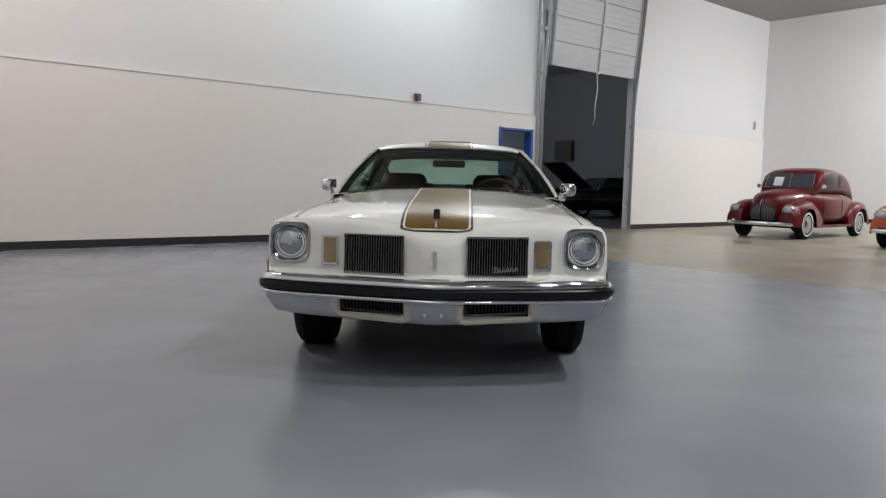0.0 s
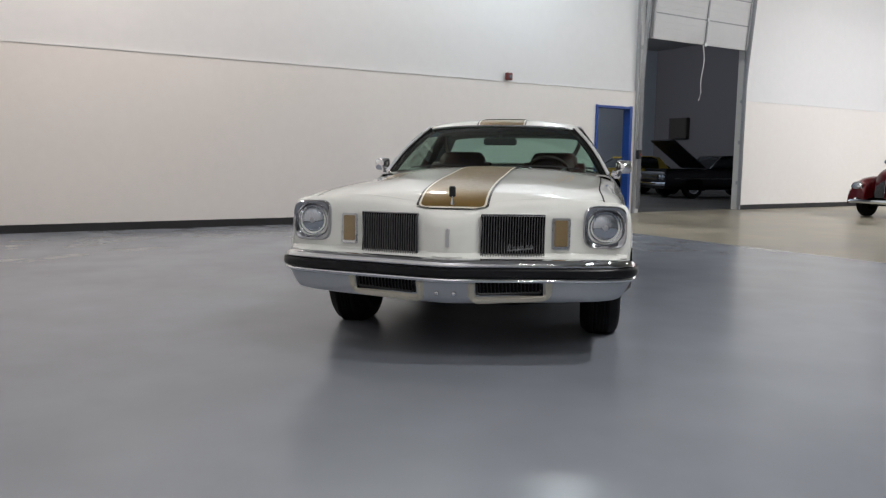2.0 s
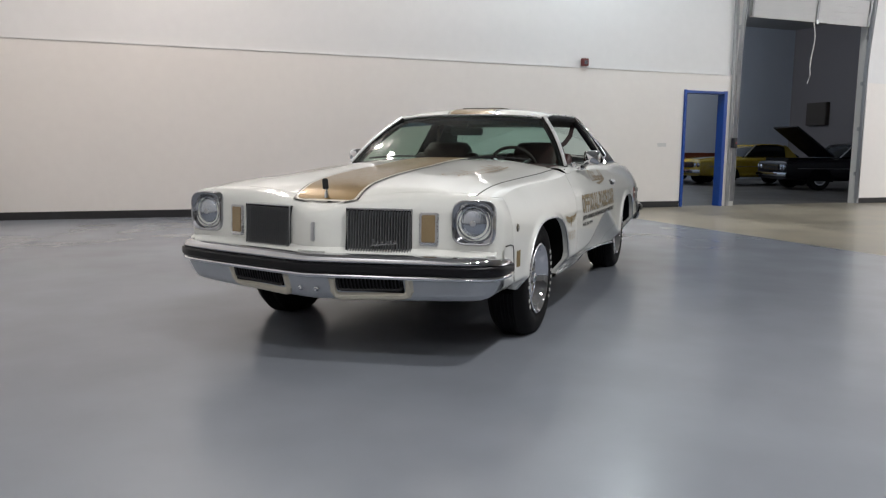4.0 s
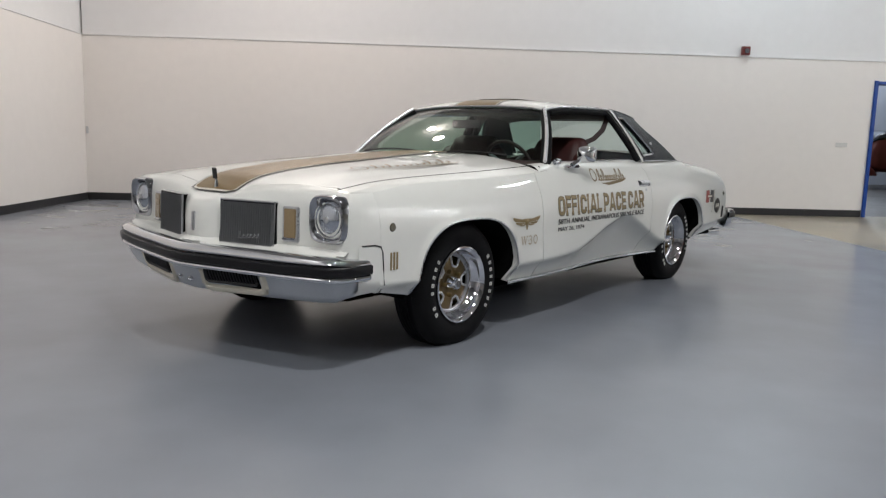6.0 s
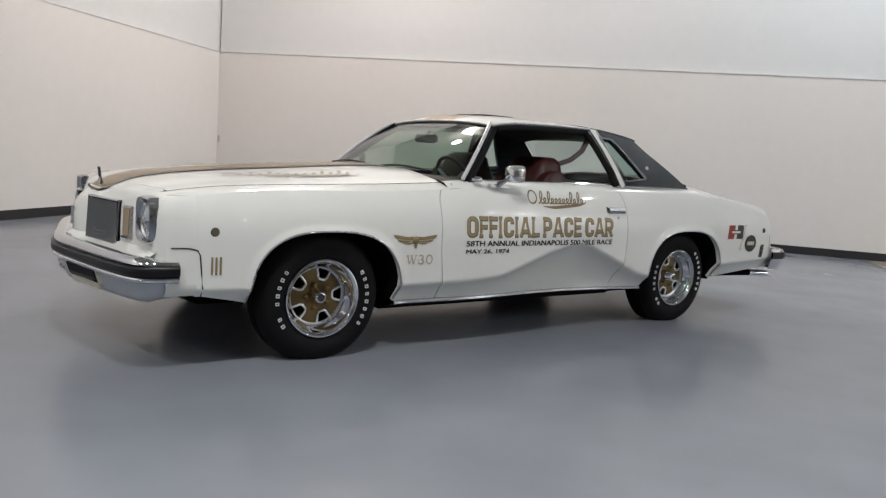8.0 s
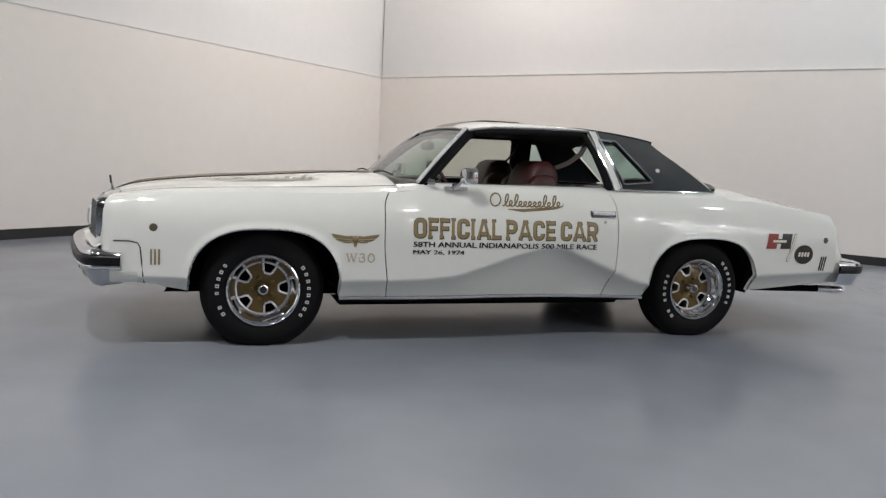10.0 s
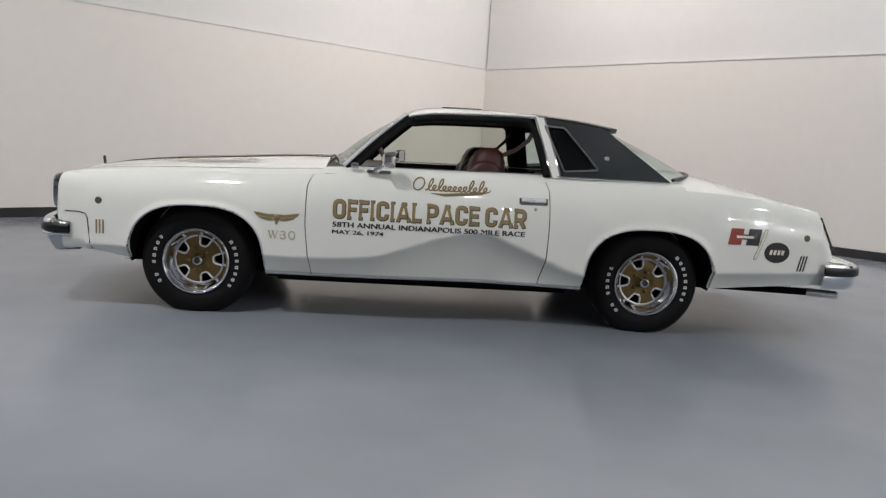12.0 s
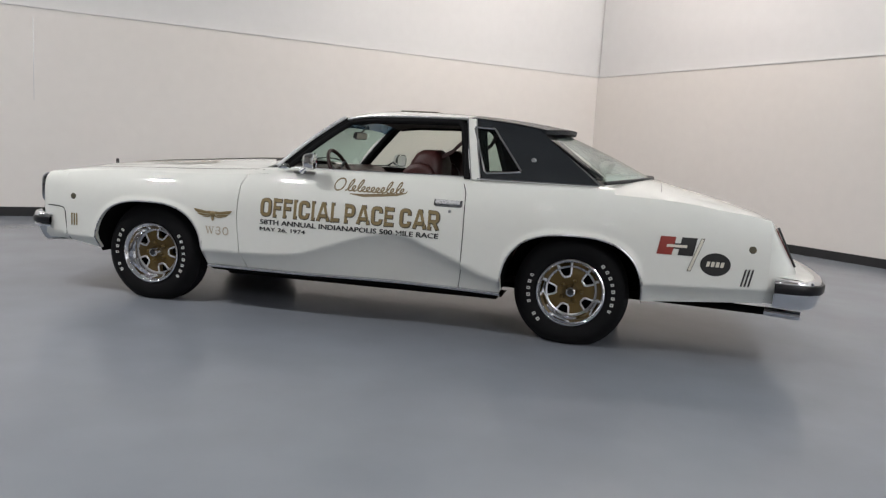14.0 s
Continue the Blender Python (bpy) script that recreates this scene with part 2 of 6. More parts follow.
def add_grid(bm, rows, ref=None, close=False):
    """A sheet through rows of points; ref: a point on its inner side."""
    vs = [[bm.verts.new(p) for p in r] for r in rows]
    faces = []
    n = len(rows[0])
    for i in range(len(rows) - 1):
        for j in range(n - (0 if close else 1)):
            q = [vs[i][j], vs[i][(j + 1) % n], vs[i + 1][(j + 1) % n], vs[i + 1][j]]
            if len({tuple(round(c, 5) for c in v.co) for v in q}) < 3:
                continue
            try:
                faces.append(bm.faces.new(q))
            except ValueError:
                pass
    if ref is not None:
        tot = 0
        for f in faces:
            f.normal_update()
            tot += f.normal.dot(f.calc_center_median() - Vector(ref)) * f.calc_area()
        if tot < 0:
            for f in faces:
                f.normal_flip()
    return vs


def sheet(rows, ref=None, close=False):
    bm = bmesh.new()
    add_grid(bm, rows, ref, close)
    bmesh.ops.remove_doubles(bm, verts=bm.verts, dist=1e-5)
    return bm


def add_box(bm, x0, x1, y0, y1, z0, z1, bevel=0.0, m=None):
    r = bmesh.ops.create_cube(bm, size=1)
    vs = r["verts"]
    for v in vs:
        v.co = Vector((x0 + (v.co.x + 0.5) * (x1 - x0), y0 + (v.co.y + 0.5) * (y1 - y0), z0 + (v.co.z + 0.5) * (z1 - z0)))
    if m is not None:
        bmesh.ops.transform(bm, matrix=m, verts=vs)
    if bevel:
        es = list({e for v in vs for e in v.link_edges})
        bmesh.ops.bevel(bm, geom=es, offset=bevel, segments=2, affect="EDGES")
    return bm


def box(x0, x1, y0, y1, z0, z1, bevel=0.0, m=None):
    return add_box(bmesh.new(), x0, x1, y0, y1, z0, z1, bevel, m)


def lathe(profile, n=48, axis="x", flip=False):
    """A turned shape: (radius, offset along the axis) pairs."""
    rows = []
    for r, o in profile:
        row = []
        for k in range(n):
            a = 2 * math.pi * k / n
            c, s = r * math.cos(a), r * math.sin(a)
            row.append((o, c, s) if axis == "x" else (c, o, s) if axis == "y" else (c, s, o))
        rows.append(row)
    bm = bmesh.new()
    add_grid(bm, rows, None, True)
    bmesh.ops.remove_doubles(bm, verts=bm.verts, dist=1e-6)
    bmesh.ops.recalc_face_normals(bm, faces=bm.faces)
    return bm


def tube(points, radius, n=8, caps=True):
    """A round bar along points; radius may be a number or one per point."""
    pts = [Vector(p) for p in points]
    rows = []
    up = Vector((0, 0, 1))
    for i, p in enumerate(pts):
        d = (pts[min(i + 1, len(pts) - 1)] - pts[max(i - 1, 0)]).normalized()
        ref = up if abs(d.dot(up)) < 0.95 else Vector((1, 0, 0))
        u = d.cross(ref).normalized()
        v = d.cross(u)
        r = radius[i] if isinstance(radius, (list, tuple)) else radius
        rows.append([p + (u * math.cos(2 * math.pi * k / n) + v * math.sin(2 * math.pi * k / n)) * r for k in range(n)])
    bm = bmesh.new()
    vs = add_grid(bm, rows, None, True)
    if caps:
        bm.faces.new(vs[0][::-1])
        bm.faces.new(vs[-1])
    bmesh.ops.recalc_face_normals(bm, faces=bm.faces)
    return bm


def band(points, half, up, lift=0.0):
    """A flat ribbon of given half width (number or list) along points, facing up."""
    pts = [Vector(p) for p in points]
    rows = []
    for i, p in enumerate(pts):
        d = (pts[min(i + 1, len(pts) - 1)] - pts[max(i - 1, 0)]).normalized()
        s = d.cross(Vector(up)).normalized()
        h = half[i] if isinstance(half, (list, tuple)) else half
        q = p + Vector(up) * lift
        rows.append([q - s * h, q + s * h])
    return rows


def flat_poly(pts, f):
    """A filled outline in (a, b), carried onto a surface by f(a, b)."""
    bm = bmesh.new()
    bm.faces.new([bm.verts.new(f(a, b)) for a, b in pts])
    return bm


def text_mesh(body, width, height, extra=0.0, shear=0.0):
    """Lettering in the built-in font as a mesh that fills width x height from the origin."""
    cu = bpy.data.curves.new("lettering", "FONT")
    cu.body, cu.size, cu.offset, cu.shear, cu.resolution_u = body, 1.0, extra, shear, 3
    ob = new("lettering", cu)
    me = bpy.data.meshes.new_from_object(ob.evaluated_get(bpy.context.evaluated_depsgraph_get()))
    bpy.data.objects.remove(ob)
    bm = bmesh.new()
    bm.from_mesh(me)
    bpy.data.meshes.remove(me)
    bmesh.ops.triangulate(bm, faces=bm.faces)
    xs, ys = [v.co.x for v in bm.verts], [v.co.y for v in bm.verts]
    for v in bm.verts:
        v.co = Vector(((v.co.x - min(xs)) / (max(xs) - min(xs)) * width, (v.co.y - min(ys)) / (max(ys) - min(ys)) * height, 0))
    return bm

# ---------------------------------------------------------------- the hall
WA, WB, WC, WD, TOP = 7.43, -4.96, 19.1, -22.0, 6.15     # wall planes and ceiling height
SEAM = 5.45                                              # where the grey coating ends
TRIM = 2.57
BACK_Y, BACK_X = 20.5, 24.0


def structure(name, bm, mat, label, category, parent=None):
    return tagged(part(name, bm, mat, parent, angle=30), label, category, "", "structure")


def slab(name, x0, x1, y0, y1, z0, z1, mat, label, category):
    return structure(name, box(x0, x1, y0, y1, z0, z1), mat, label, category)


slab("floor", WB - 0.3, SEAM, WD - 0.3, WA + 0.2, -0.2, 0.0, FLOOR, "glossy grey epoxy-coated floor with faint stains", "floor")
slab("floor_concrete", SEAM, WC + 0.3, WD - 0.3, WA + 0.2, -0.2, -0.001, CONCRETE, "sealed tan concrete floor with mottled shine", "floor")
# back room floor, its base colour well below the hall concrete's
slab("floor_back_room", WB - 0.3, BACK_X + 0.3, WA + 0.2, BACK_Y + 0.3, -0.2, -0.001, plain("dark_grey_concrete", (0.085, 0.08, 0.075), 0.45, vary=0.12, scale=0.8), "dark grey concrete floor of the back room", "floor")
slab("ceiling", WB - 0.3, BACK_X + 0.3, WD - 0.3, BACK_Y + 0.3, TOP, TOP + 0.2, CEIL, "grey metal roof deck", "ceiling")

# wall A with a doorway and a tall vehicle opening; lower lining stands 30 mm proud
D0, D1, DH = 7.86, 8.78, 2.21
G0, G1, GH = 9.12, 12.40, 4.9
wall_bm = bmesh.new()
for x0, x1, z0, z1 in ((WB, D0, 0, TOP), (D0, D1, DH, TOP), (D1, G0, 0, TOP), (G0, G1, GH, TOP), (G1, WC, 0, TOP)):
    add_box(wall_bm, x0, x1, WA + 0.03, WA + 0.15, z0, z1)
wall_north = structure("wall_north", wall_bm, WALL_HIGH, "tall white painted wall with a doorway and a vehicle opening", "wall")
lining = bmesh.new()
for x0, x1, z0, z1 in ((WB, D0, 0, TRIM), (D0, D1, DH, TRIM), (D1, G0 - 0.2, 0, TRIM), (G1 + 0.06, WC, 0, TRIM)):
    add_box(lining, x0, x1, WA, WA + 0.028, z0, z1)
part("lining", lining, WALL_LOW, wall_north, "warm white lower wall lining")
cap = bmesh.new()
add_box(cap, WB, G0 - 0.2, WA - 0.012, WA + 0.029, TRIM - 0.006, TRIM + 0.016, 0.004)
add_box(cap, G1 + 0.06, WC, WA - 0.012, WA + 0.029, TRIM - 0.006, TRIM + 0.02, 0.004)
part("ledge_trim", cap, WALL_HIGH, wall_north, "thin pale ledge capping the wall lining")
wall_west = structure("wall_west", box(WB - 0.23, WB - 0.03, WD, WA + 0.2, 0, TOP), WALL_HIGH, "tall white painted wall", "wall")
part("lining", box(WB - 0.028, WB, WD, WA - 0.001, 0, TRIM), WALL_LOW, wall_west, "warm white lower wall lining")
part("ledge_trim", box(WB - 0.029, WB + 0.012, WD, WA - 0.014, TRIM - 0.006, TRIM + 0.016, 0.004), WALL_HIGH, wall_west, "thin pale ledge capping the wall lining")
slab("wall_east", WC, WC + 0.2, WD, WA + 0.2, 0, TOP, WALL_HIGH, "plain white painted wall", "wall")
# unseen wall closing the hall, set far back so the car's flank stays darker
slab("unseen_wall_south", WB - 0.2, WC + 0.2, WD - 0.2, WD, 0, TOP, WALL_HIGH, "plain white painted wall", "wall")
bb = bmesh.new()
for x0, x1 in ((WB + 0.012, D0 - 0.06), (G1 + 0.08, WC)):
    add_box(bb, x0, x1, WA - 0.012, WA, 0, 0.115, 0.004)
structure("baseboard_north", bb, BASE, "black rubber cove base", "baseboard")
structure("baseboard_west", box(WB, WB + 0.012, WD, WA, 0, 0.115, 0.004), BASE, "black rubber cove base", "baseboard")
# back room
slab("wall_back_room_far", WB, BACK_X, BACK_Y, BACK_Y + 0.2, 0, TOP, BACK_WALL, "blue-grey wall of the dim back room", "wall")
slab("wall_back_room_east", 23.3, 23.5, WA + 0.15, BACK_Y, 0, TOP, BACK_DARK, "dark wall of the back room", "wall")
slab("wall_back_room_west", 5.0, 5.2, WA + 0.15, BACK_Y, 0, TOP, BACK_WALL, "blue-grey wall of the dim back room", "wall")

# blue steel door frame with its jambs
door = tagged(new("door_1"), "open doorway in a bright blue steel frame", "door", "", "structure")
door.location = (0, WA, 0)
for nm, b in (("jamb", (D0 - 0.05, D0 + 0.01, -0.03, 0.17, 0, DH + 0.05)), ("jamb", (D1 - 0.03, D1 + 0.05, -0.03, 0.17, 0, DH + 0.05)),
              ("head", (D0 + 0.01, D1 - 0.03, -0.03, 0.17, DH - 0.01, DH + 0.04))):
    part(nm, box(*b, 0.005), BLUE, door)
for z in (0.3, 1.05, 1.8):
    part("hinge", tube([(D0 + 0.018, 0.13, z - 0.05), (D0 + 0.018, 0.13, z + 0.05)], 0.009), SATIN, door, "steel hinge")

# overhead sectional door, raised, with its tracks
gate = tagged(new("door_2"), "raised white sectional overhead door in galvanised tracks", "overhead door", "", "structure")
gate.location = (0, WA, 0)
PANEL = 0.53


def lean(bm):
    """The tracks tip into the hall as they rise."""
    for v in bm.verts:
        v.co.y -= max(0.0, v.co.z - 3.0) * 0.085
    return bm


for k in range(5):
    z0 = 3.69 + k * PANEL
    bm = box(G0 + 0.05, G1 - 0.12, -0.06, -0.02, z0 + 0.004, min(z0 + PANEL - 0.004, TOP - 0.02), 0.004)
    for f in (0.22, 0.45, 0.7):
        add_box(bm, G0 + 0.06, G1 - 0.13, -0.068, -0.059, z0 + PANEL * f, z0 + PANEL * f + 0.02, 0.003)
    pn = part("door_panel", lean(bm), STEEL_WHITE, gate)
    if k:
        part("joint_strip", lean(box(G0 + 0.06, G1 - 0.13, -0.078, -0.069, z0 - 0.014, z0 + 0.014, 0.003)), DULL_STEEL, pn, "dark strip at the panel joint")
    for x in (G0 + 0.07, (G0 + G1) / 2 + 0.06, G1 - 0.18):
        if z0 + PANEL < TOP:
            part("stile", lean(box(x, x + 0.05, -0.082, -0.069, z0 + 0.01, z0 + PANEL - 0.02, 0.003)), DULL_STEEL, pn)
    part("hinge", lean(box((G0 + G1) / 2 + 0.05, (G0 + G1) / 2 + 0.13, -0.092, -0.083, z0 - 0.03, z0 + 0.05, 0.003)), GALV, pn)
for x0, x1, nm in ((G0 - 0.2, G0 - 0.14, "jamb_angle"), (G1 + 0.0, G1 + 0.06, "jamb_angle")):
    part(nm, box(x0, x1, -0.05, 0.03, 0, TOP - 0.05, 0.004), GALV, gate)
for x in (G0 - 0.09, G1 - 0.05):
    bm = bmesh.new()
    add_box(bm, x - 0.035, x - 0.028, -0.12, -0.05, 0.1, TOP - 0.1)
    add_box(bm, x + 0.005, x + 0.012, -0.12, -0.05, 0.1, TOP - 0.1)
    add_box(bm, x - 0.035, x + 0.012, -0.052, -0.046, 0.1, TOP - 0.1)
    for k in range(6):
        add_box(bm, x - 0.05, x + 0.03, -0.046, 0.0, 0.6 + k * 0.95, 0.68 + k * 0.95)
    bmesh.ops.subdivide_edges(bm, edges=[e for e in bm.edges if e.calc_length() > 2], cuts=12)
    part("track", lean(bm), GALV, gate)
for x0, x1 in ((G0 - 0.14, G0 + 0.012), (G1 - 0.012, G1 + 0.0)):
    part("jamb", box(x0, x1, 0.0, 0.17, 0, GH, 0.006), CONCRETE_JAMB, gate)
part("pull_rope", tube([(10.74 + 0.05 * math.sin(k * 0.8), -0.16 - 0.005 * k, 3.69 - 0.15 * k) for k in range(8)] + [(10.64, -0.2, 2.47)], 0.012, 6), OFFWHITE, gate, "frayed pale pull rope")

alarm = thing("alarm_strobe", pose(5.58, WA, 2.60), "small dark red alarm strobe on the wall ledge", "alarm")
part("housing", box(-0.065, 0.065, -0.075, -0.002, -0.005, 0.13, 0.008), ALARM_RED, alarm)
part("lens", box(-0.035, 0.035, -0.1, -0.0755, 0.02, 0.09, 0.008), LENS, alarm, "clear strobe lens")
for x, y, z, rz, s in ((-4.925, WA, 1.1, 0, 0.6), (18.5, WA, 3.0, 0, 1.2)):
    sw = thing("wall_plate", pose(x, y, z, 0, 0, rz), "small grey cover plate on the painted wall", "wall plate")
    part("plate", box(-0.03 * s, 0.03 * s, -0.02, -0.001, -0.09 * s, 0.09 * s, 0.004), SATIN, sw)
sw = thing("switch_box", pose(9.0, WA, 1.25), "dark push-button box beside the vehicle opening", "switch")
part("case", box(-0.05, 0.03, -0.14, -0.051, -0.09, 0.1, 0.006), BLACK, sw)
part("button", lathe([(0.0, -0.155), (0.015, -0.155), (0.015, -0.1405)], 12, "y"), RED_DECAL, sw)
for x, z in ((7.35, 1.20),):
    vt = thing("wall_patch_plate", pose(x, WA, z), "small painted-over blank plate on the wall", "wall plate")
    part("plate", box(-0.10, 0.10, -0.008, -0.001, -0.035, 0.035, 0.003), CONCRETE_JAMB, vt)
part("joint_crack", box(WB - 0.001, WB + 0.0015, -1.553, -1.547, 1.45, 2.45), SATIN, wall_west, "hairline joint crack in the wall lining")

# ---------------------------------------------------------------- the white coupe
CAR = pose(-0.248, -0.352, 0, 0, 0, -41.93)     # y runs from the front axle to the tail, x to its left side
coupe = thing("coupe", CAR, "cream-white seventies two-door coupe with gold stripes and door lettering", "car")

width = curve((-0.66, 0.927), (-0.4, 0.936), (0, 0.948), (0.5, 0.966), (1.4, 0.982), (2.1, 0.985), (2.85, 0.98), (3.3, 0.97), (3.7, 0.952), (3.95, 0.93))
belt = curve((-0.66, 0.832), (-0.4, 0.860), (0.07, 0.876), (0.4, 0.884), (0.75, 0.908), (0.95, 0.921), (1.5, 0.927), (2.15, 0.934), (2.56, 0.935),
             (2.93, 0.932), (3.26, 0.922), (3.48, 0.906), (3.70, 0.876), (3.86, 0.855), (3.95, 0.838))
topin = curve((-0.66, 0.06), (-0.2, 0.095), (0.8, 0.10), (2.2, 0.10), (3.0, 0.105), (3.95, 0.085))
swoop = curve((-0.66, 0.40), (0.43, 0.385), (0.75, 0.388), (1.08, 0.41), (1.3, 0.475), (1.53, 0.555), (1.76, 0.60), (1.98, 0.53), (2.15, 0.46),
              (2.3, 0.395), (2.41, 0.37), (3.25, 0.422), (3.95, 0.448))
ARCHES = ((0.01, 0.418, 0.295), (2.842, 0.422, 0.29))
ARCH_TOP = 0.678


def low(y):
    for c, a, z0 in ARCHES:
        u = abs(y - c) / a
        if u < 1:
            return z0 + (ARCH_TOP - z0) * (1 - u ** 2.7) ** (1 / 2.7)
    if y < 0:
        return 0.32 + 0.045 * min(1, max(0, (-0.41 - y) / 0.22))
    if y < 2.5:
        return 0.285
    return 0.31 + 0.055 * (y - 3.27) / 0.7


def arch_lip(y, z):
    best = 1.0
    for c, a, z0 in ARCHES:
        u, v = abs(y - c) / a, max(0.0, z - z0) / (ARCH_TOP - z0)
        best = min(best, abs((u ** 2.7 + v ** 2.7) ** (1 / 2.7) - 1) * 0.4)
    return 0.012 * math.exp(-(best / 0.024) ** 2)


def side_x(y, z):
    w, zb, zs = width(y), belt(y), 0.62
    if z > zs:
        t = min(1.3, (z - zs) / (zb - zs))
        x = w - topin(y) * (0.35 * t ** 1.6 + 0.65 * t ** 3.2)
    else:
        x = w
    d = swoop(y) - z
    soft = 0.5 * (d + math.sqrt(d * d + 0.00001))
    return x - 0.108 * (1 - math.exp(-11.0 * soft)) - 0.15 * soft + arch_lip(y, z)


def cut(y, z):
    """The leaning door joints bend the stations near them."""
    f = curve((0.285, 0.03), (0.43, 0.01), (0.635, -0.008), (0.82, -0.006), (0.955, 0.055))
    r = curve((0.285, -0.02), (0.455, 0.006), (0.672, 0.012), (0.869, 0.006), (0.963, -0.03))
    wf = max(0.0, 1 - abs(y - 0.682) / 0.2)
    wr = max(0.0, 1 - abs(y - 2.17) / 0.2)
    return y + wf * f(z) + wr * r(z)


def side_point(y, z, lift=0.0, s=1):
    return (s * (side_x(y, z) + lift), y, z)


def arch_ys(c, a):
    return [c + a * math.sin(math.radians(t)) for t in lin(-90, 90, 31)]


F_DOOR, R_DOOR = 0.682, 2.17
YS_F = lin(-0.66, -0.43, 7) + arch_ys(0.01, 0.418) + lin(0.45, F_DOOR - 0.003, 7)
YS_D = lin(F_DOOR + 0.003, R_DOOR - 0.003, 60)
YS_Q = lin(R_DOOR + 0.003, 2.40, 7) + arch_ys(2.842, 0.422) + lin(3.29, 3.95, 14)
INNER = (0, 1.6, 0.6)


def side_panel(name, ys, s, label=""):
    rows = []
    for y in ys:
        zb, zt = low(y), belt(y)
        col = []
        for k in range(57):
            q = k / 56
            z = zb + (zt - zb) * q
            yy = cut(y, z)
            col.append((s * side_x(yy, z), yy, z))
        x, yy, z = col[0]
        lip = (x - s * 0.035, yy, z + 0.004)
        rows.append([lip] + col)
    return part(name, sheet(rows, (0, sum(ys) / len(ys), 0.6)), PAINT, coupe, label, 42, 0.012)


fenders, doors, quarters = {}, {}, {}
for s in (1, -1):
    fenders[s] = side_panel("fender", YS_F, s)
    doors[s] = side_panel("door", YS_D, s, "long cream-white door with gold and black lettering" if s == 1 else "")
    quarters[s] = side_panel("quarter_panel", YS_Q, s)
    # dark body shell behind the joints, and the polished sill strip
    part("inner_shell", sheet([[(s * (side_x(y, z) - 0.03), y, z) for z in lin(0.30, belt(y) - 0.02, 6)] for y in lin(0.46, 2.40, 12)], INNER), WELL, coupe)
    part("sill_moulding", sheet([[(s * (side_x(y, 0.287) + o), y, 0.285 + h) for o, h in ((-0.02, -0.001), (0.004, -0.002), (0.010, -0.007), (0.010, -0.017), (0.004, -0.022), (-0.03, -0.024))] for y in lin(0.43, 2.42, 40)], INNER), CHROME, coupe, "bright sill moulding")
    part("sill_underside", sheet([[(s * (side_x(y, 0.287) - 0.02), y, 0.262), (s * 0.80, y, 0.235), (s * 0.55, y, 0.235)] for y in lin(0.43, 2.42, 6)], (0, 1.4, 0.6)), WELL, coupe)
    for c, a, z0 in ARCHES:
        rows = []
        for t in [math.radians(k) for k in lin(-90, 90, 31)]:
            y = c + (a + 0.004) * math.copysign(abs(math.sin(t)) ** 0.74, math.sin(t))
            z = z0 + (ARCH_TOP + 0.004 - z0) * max(0.0, math.cos(t)) ** 0.74
            rows.append([(s * x, y, z) for x in (side_x(y, z) - 0.014, 0.7, 0.45)])
        bm = sheet(rows)
        add_grid(bm, [[(s * 0.45, c + a * math.sin(t) * q, z0 + (ARCH_TOP + 0.03 - z0) * math.cos(t) * q) for q in (0.0, 1.05)] for t in [math.radians(k) for k in lin(-90, 90, 13)]])
        part("wheel_house", bm, WELL, coupe)
        lip = []
        for t in [math.radians(k) for k in lin(-88, 88, 41)]:
            y = c + a * math.copysign(abs(math.sin(t)) ** 0.74, math.sin(t))
            z = z0 + (ARCH_TOP - z0) * max(0.0, math.cos(t)) ** 0.74
            lip.append((s * (side_x(y, z) - 0.002), y, z - 0.001))
        part("arch_moulding", tube(lip, 0.0055, 8), SATIN, coupe, "thin bright wheel arch edge")

# nose: the outline from the centre round to the fender, and the rounded upper edge
NOSE = [(0.0, -1.03), (0.055, -1.026), (0.10, -1.012), (0.135, -0.988), (0.165, -0.972), (0.25, -0.951), (0.35, -0.928), (0.48, -0.899), (0.58, -0.878), (0.66, -0.863), (0.74, -0.852),
        (0.82, -0.850), (0.885, -0.846), (0.910, -0.825), (0.922, -0.775), (0.927, -0.66)]
hood_centre = curve((-1.03, 0.74), (-0.97, 0.767), (-0.93, 0.79), (-0.85, 0.838), (-0.73, 0.878), (-0.38, 0.925), (0, 0.955), (0.556, 0.996), (0.76, 1.002))


def nose_frame(k):
    p = Vector(NOSE[k])
    a, b = Vector(NOSE[max(k - 1, 0)]), Vector(NOSE[min(k + 1, len(NOSE) - 1)])
    d = (b - a).normalized() if k else Vector((1, 0))
    if k == len(NOSE) - 1:
        d = Vector((0.0, 1.0))
    n = Vector((d.y, -d.x))
    return p, n


NOSE_TOP = [p - n * 0.06 for p, n in map(nose_frame, range(len(NOSE)))]
LAT = [q.x / NOSE_TOP[-1].x for q in NOSE_TOP]
COWL = 0.75


def hood_z(a, y, yb):
    """Height of the upper surface: a runs from the centre to the fender crease."""
    edge = belt(yb)
    ridge = 0.003 * max(0.0, 1 - abs(a) / 0.22)
    return edge + (hood_centre(y) - edge) * (1 - a ** 3.6) + ridge * min(1, (y + 0.97) * 4) - 0.006 * math.exp(-((a - 0.72) / 0.12) ** 2)


def hood_point(a, b, s=1, lift=0.0):
    yb = -0.66 + b * (COWL + 0.66)
    yf = float(np.interp(a, LAT, [q.y for q in NOSE_TOP]))
    y = yf + b * (COWL + 0.02 * a - yf)
    x = a * (width(yb) - topin(yb))
    return (s * x, y, hood_z(a, y, yb) + lift)


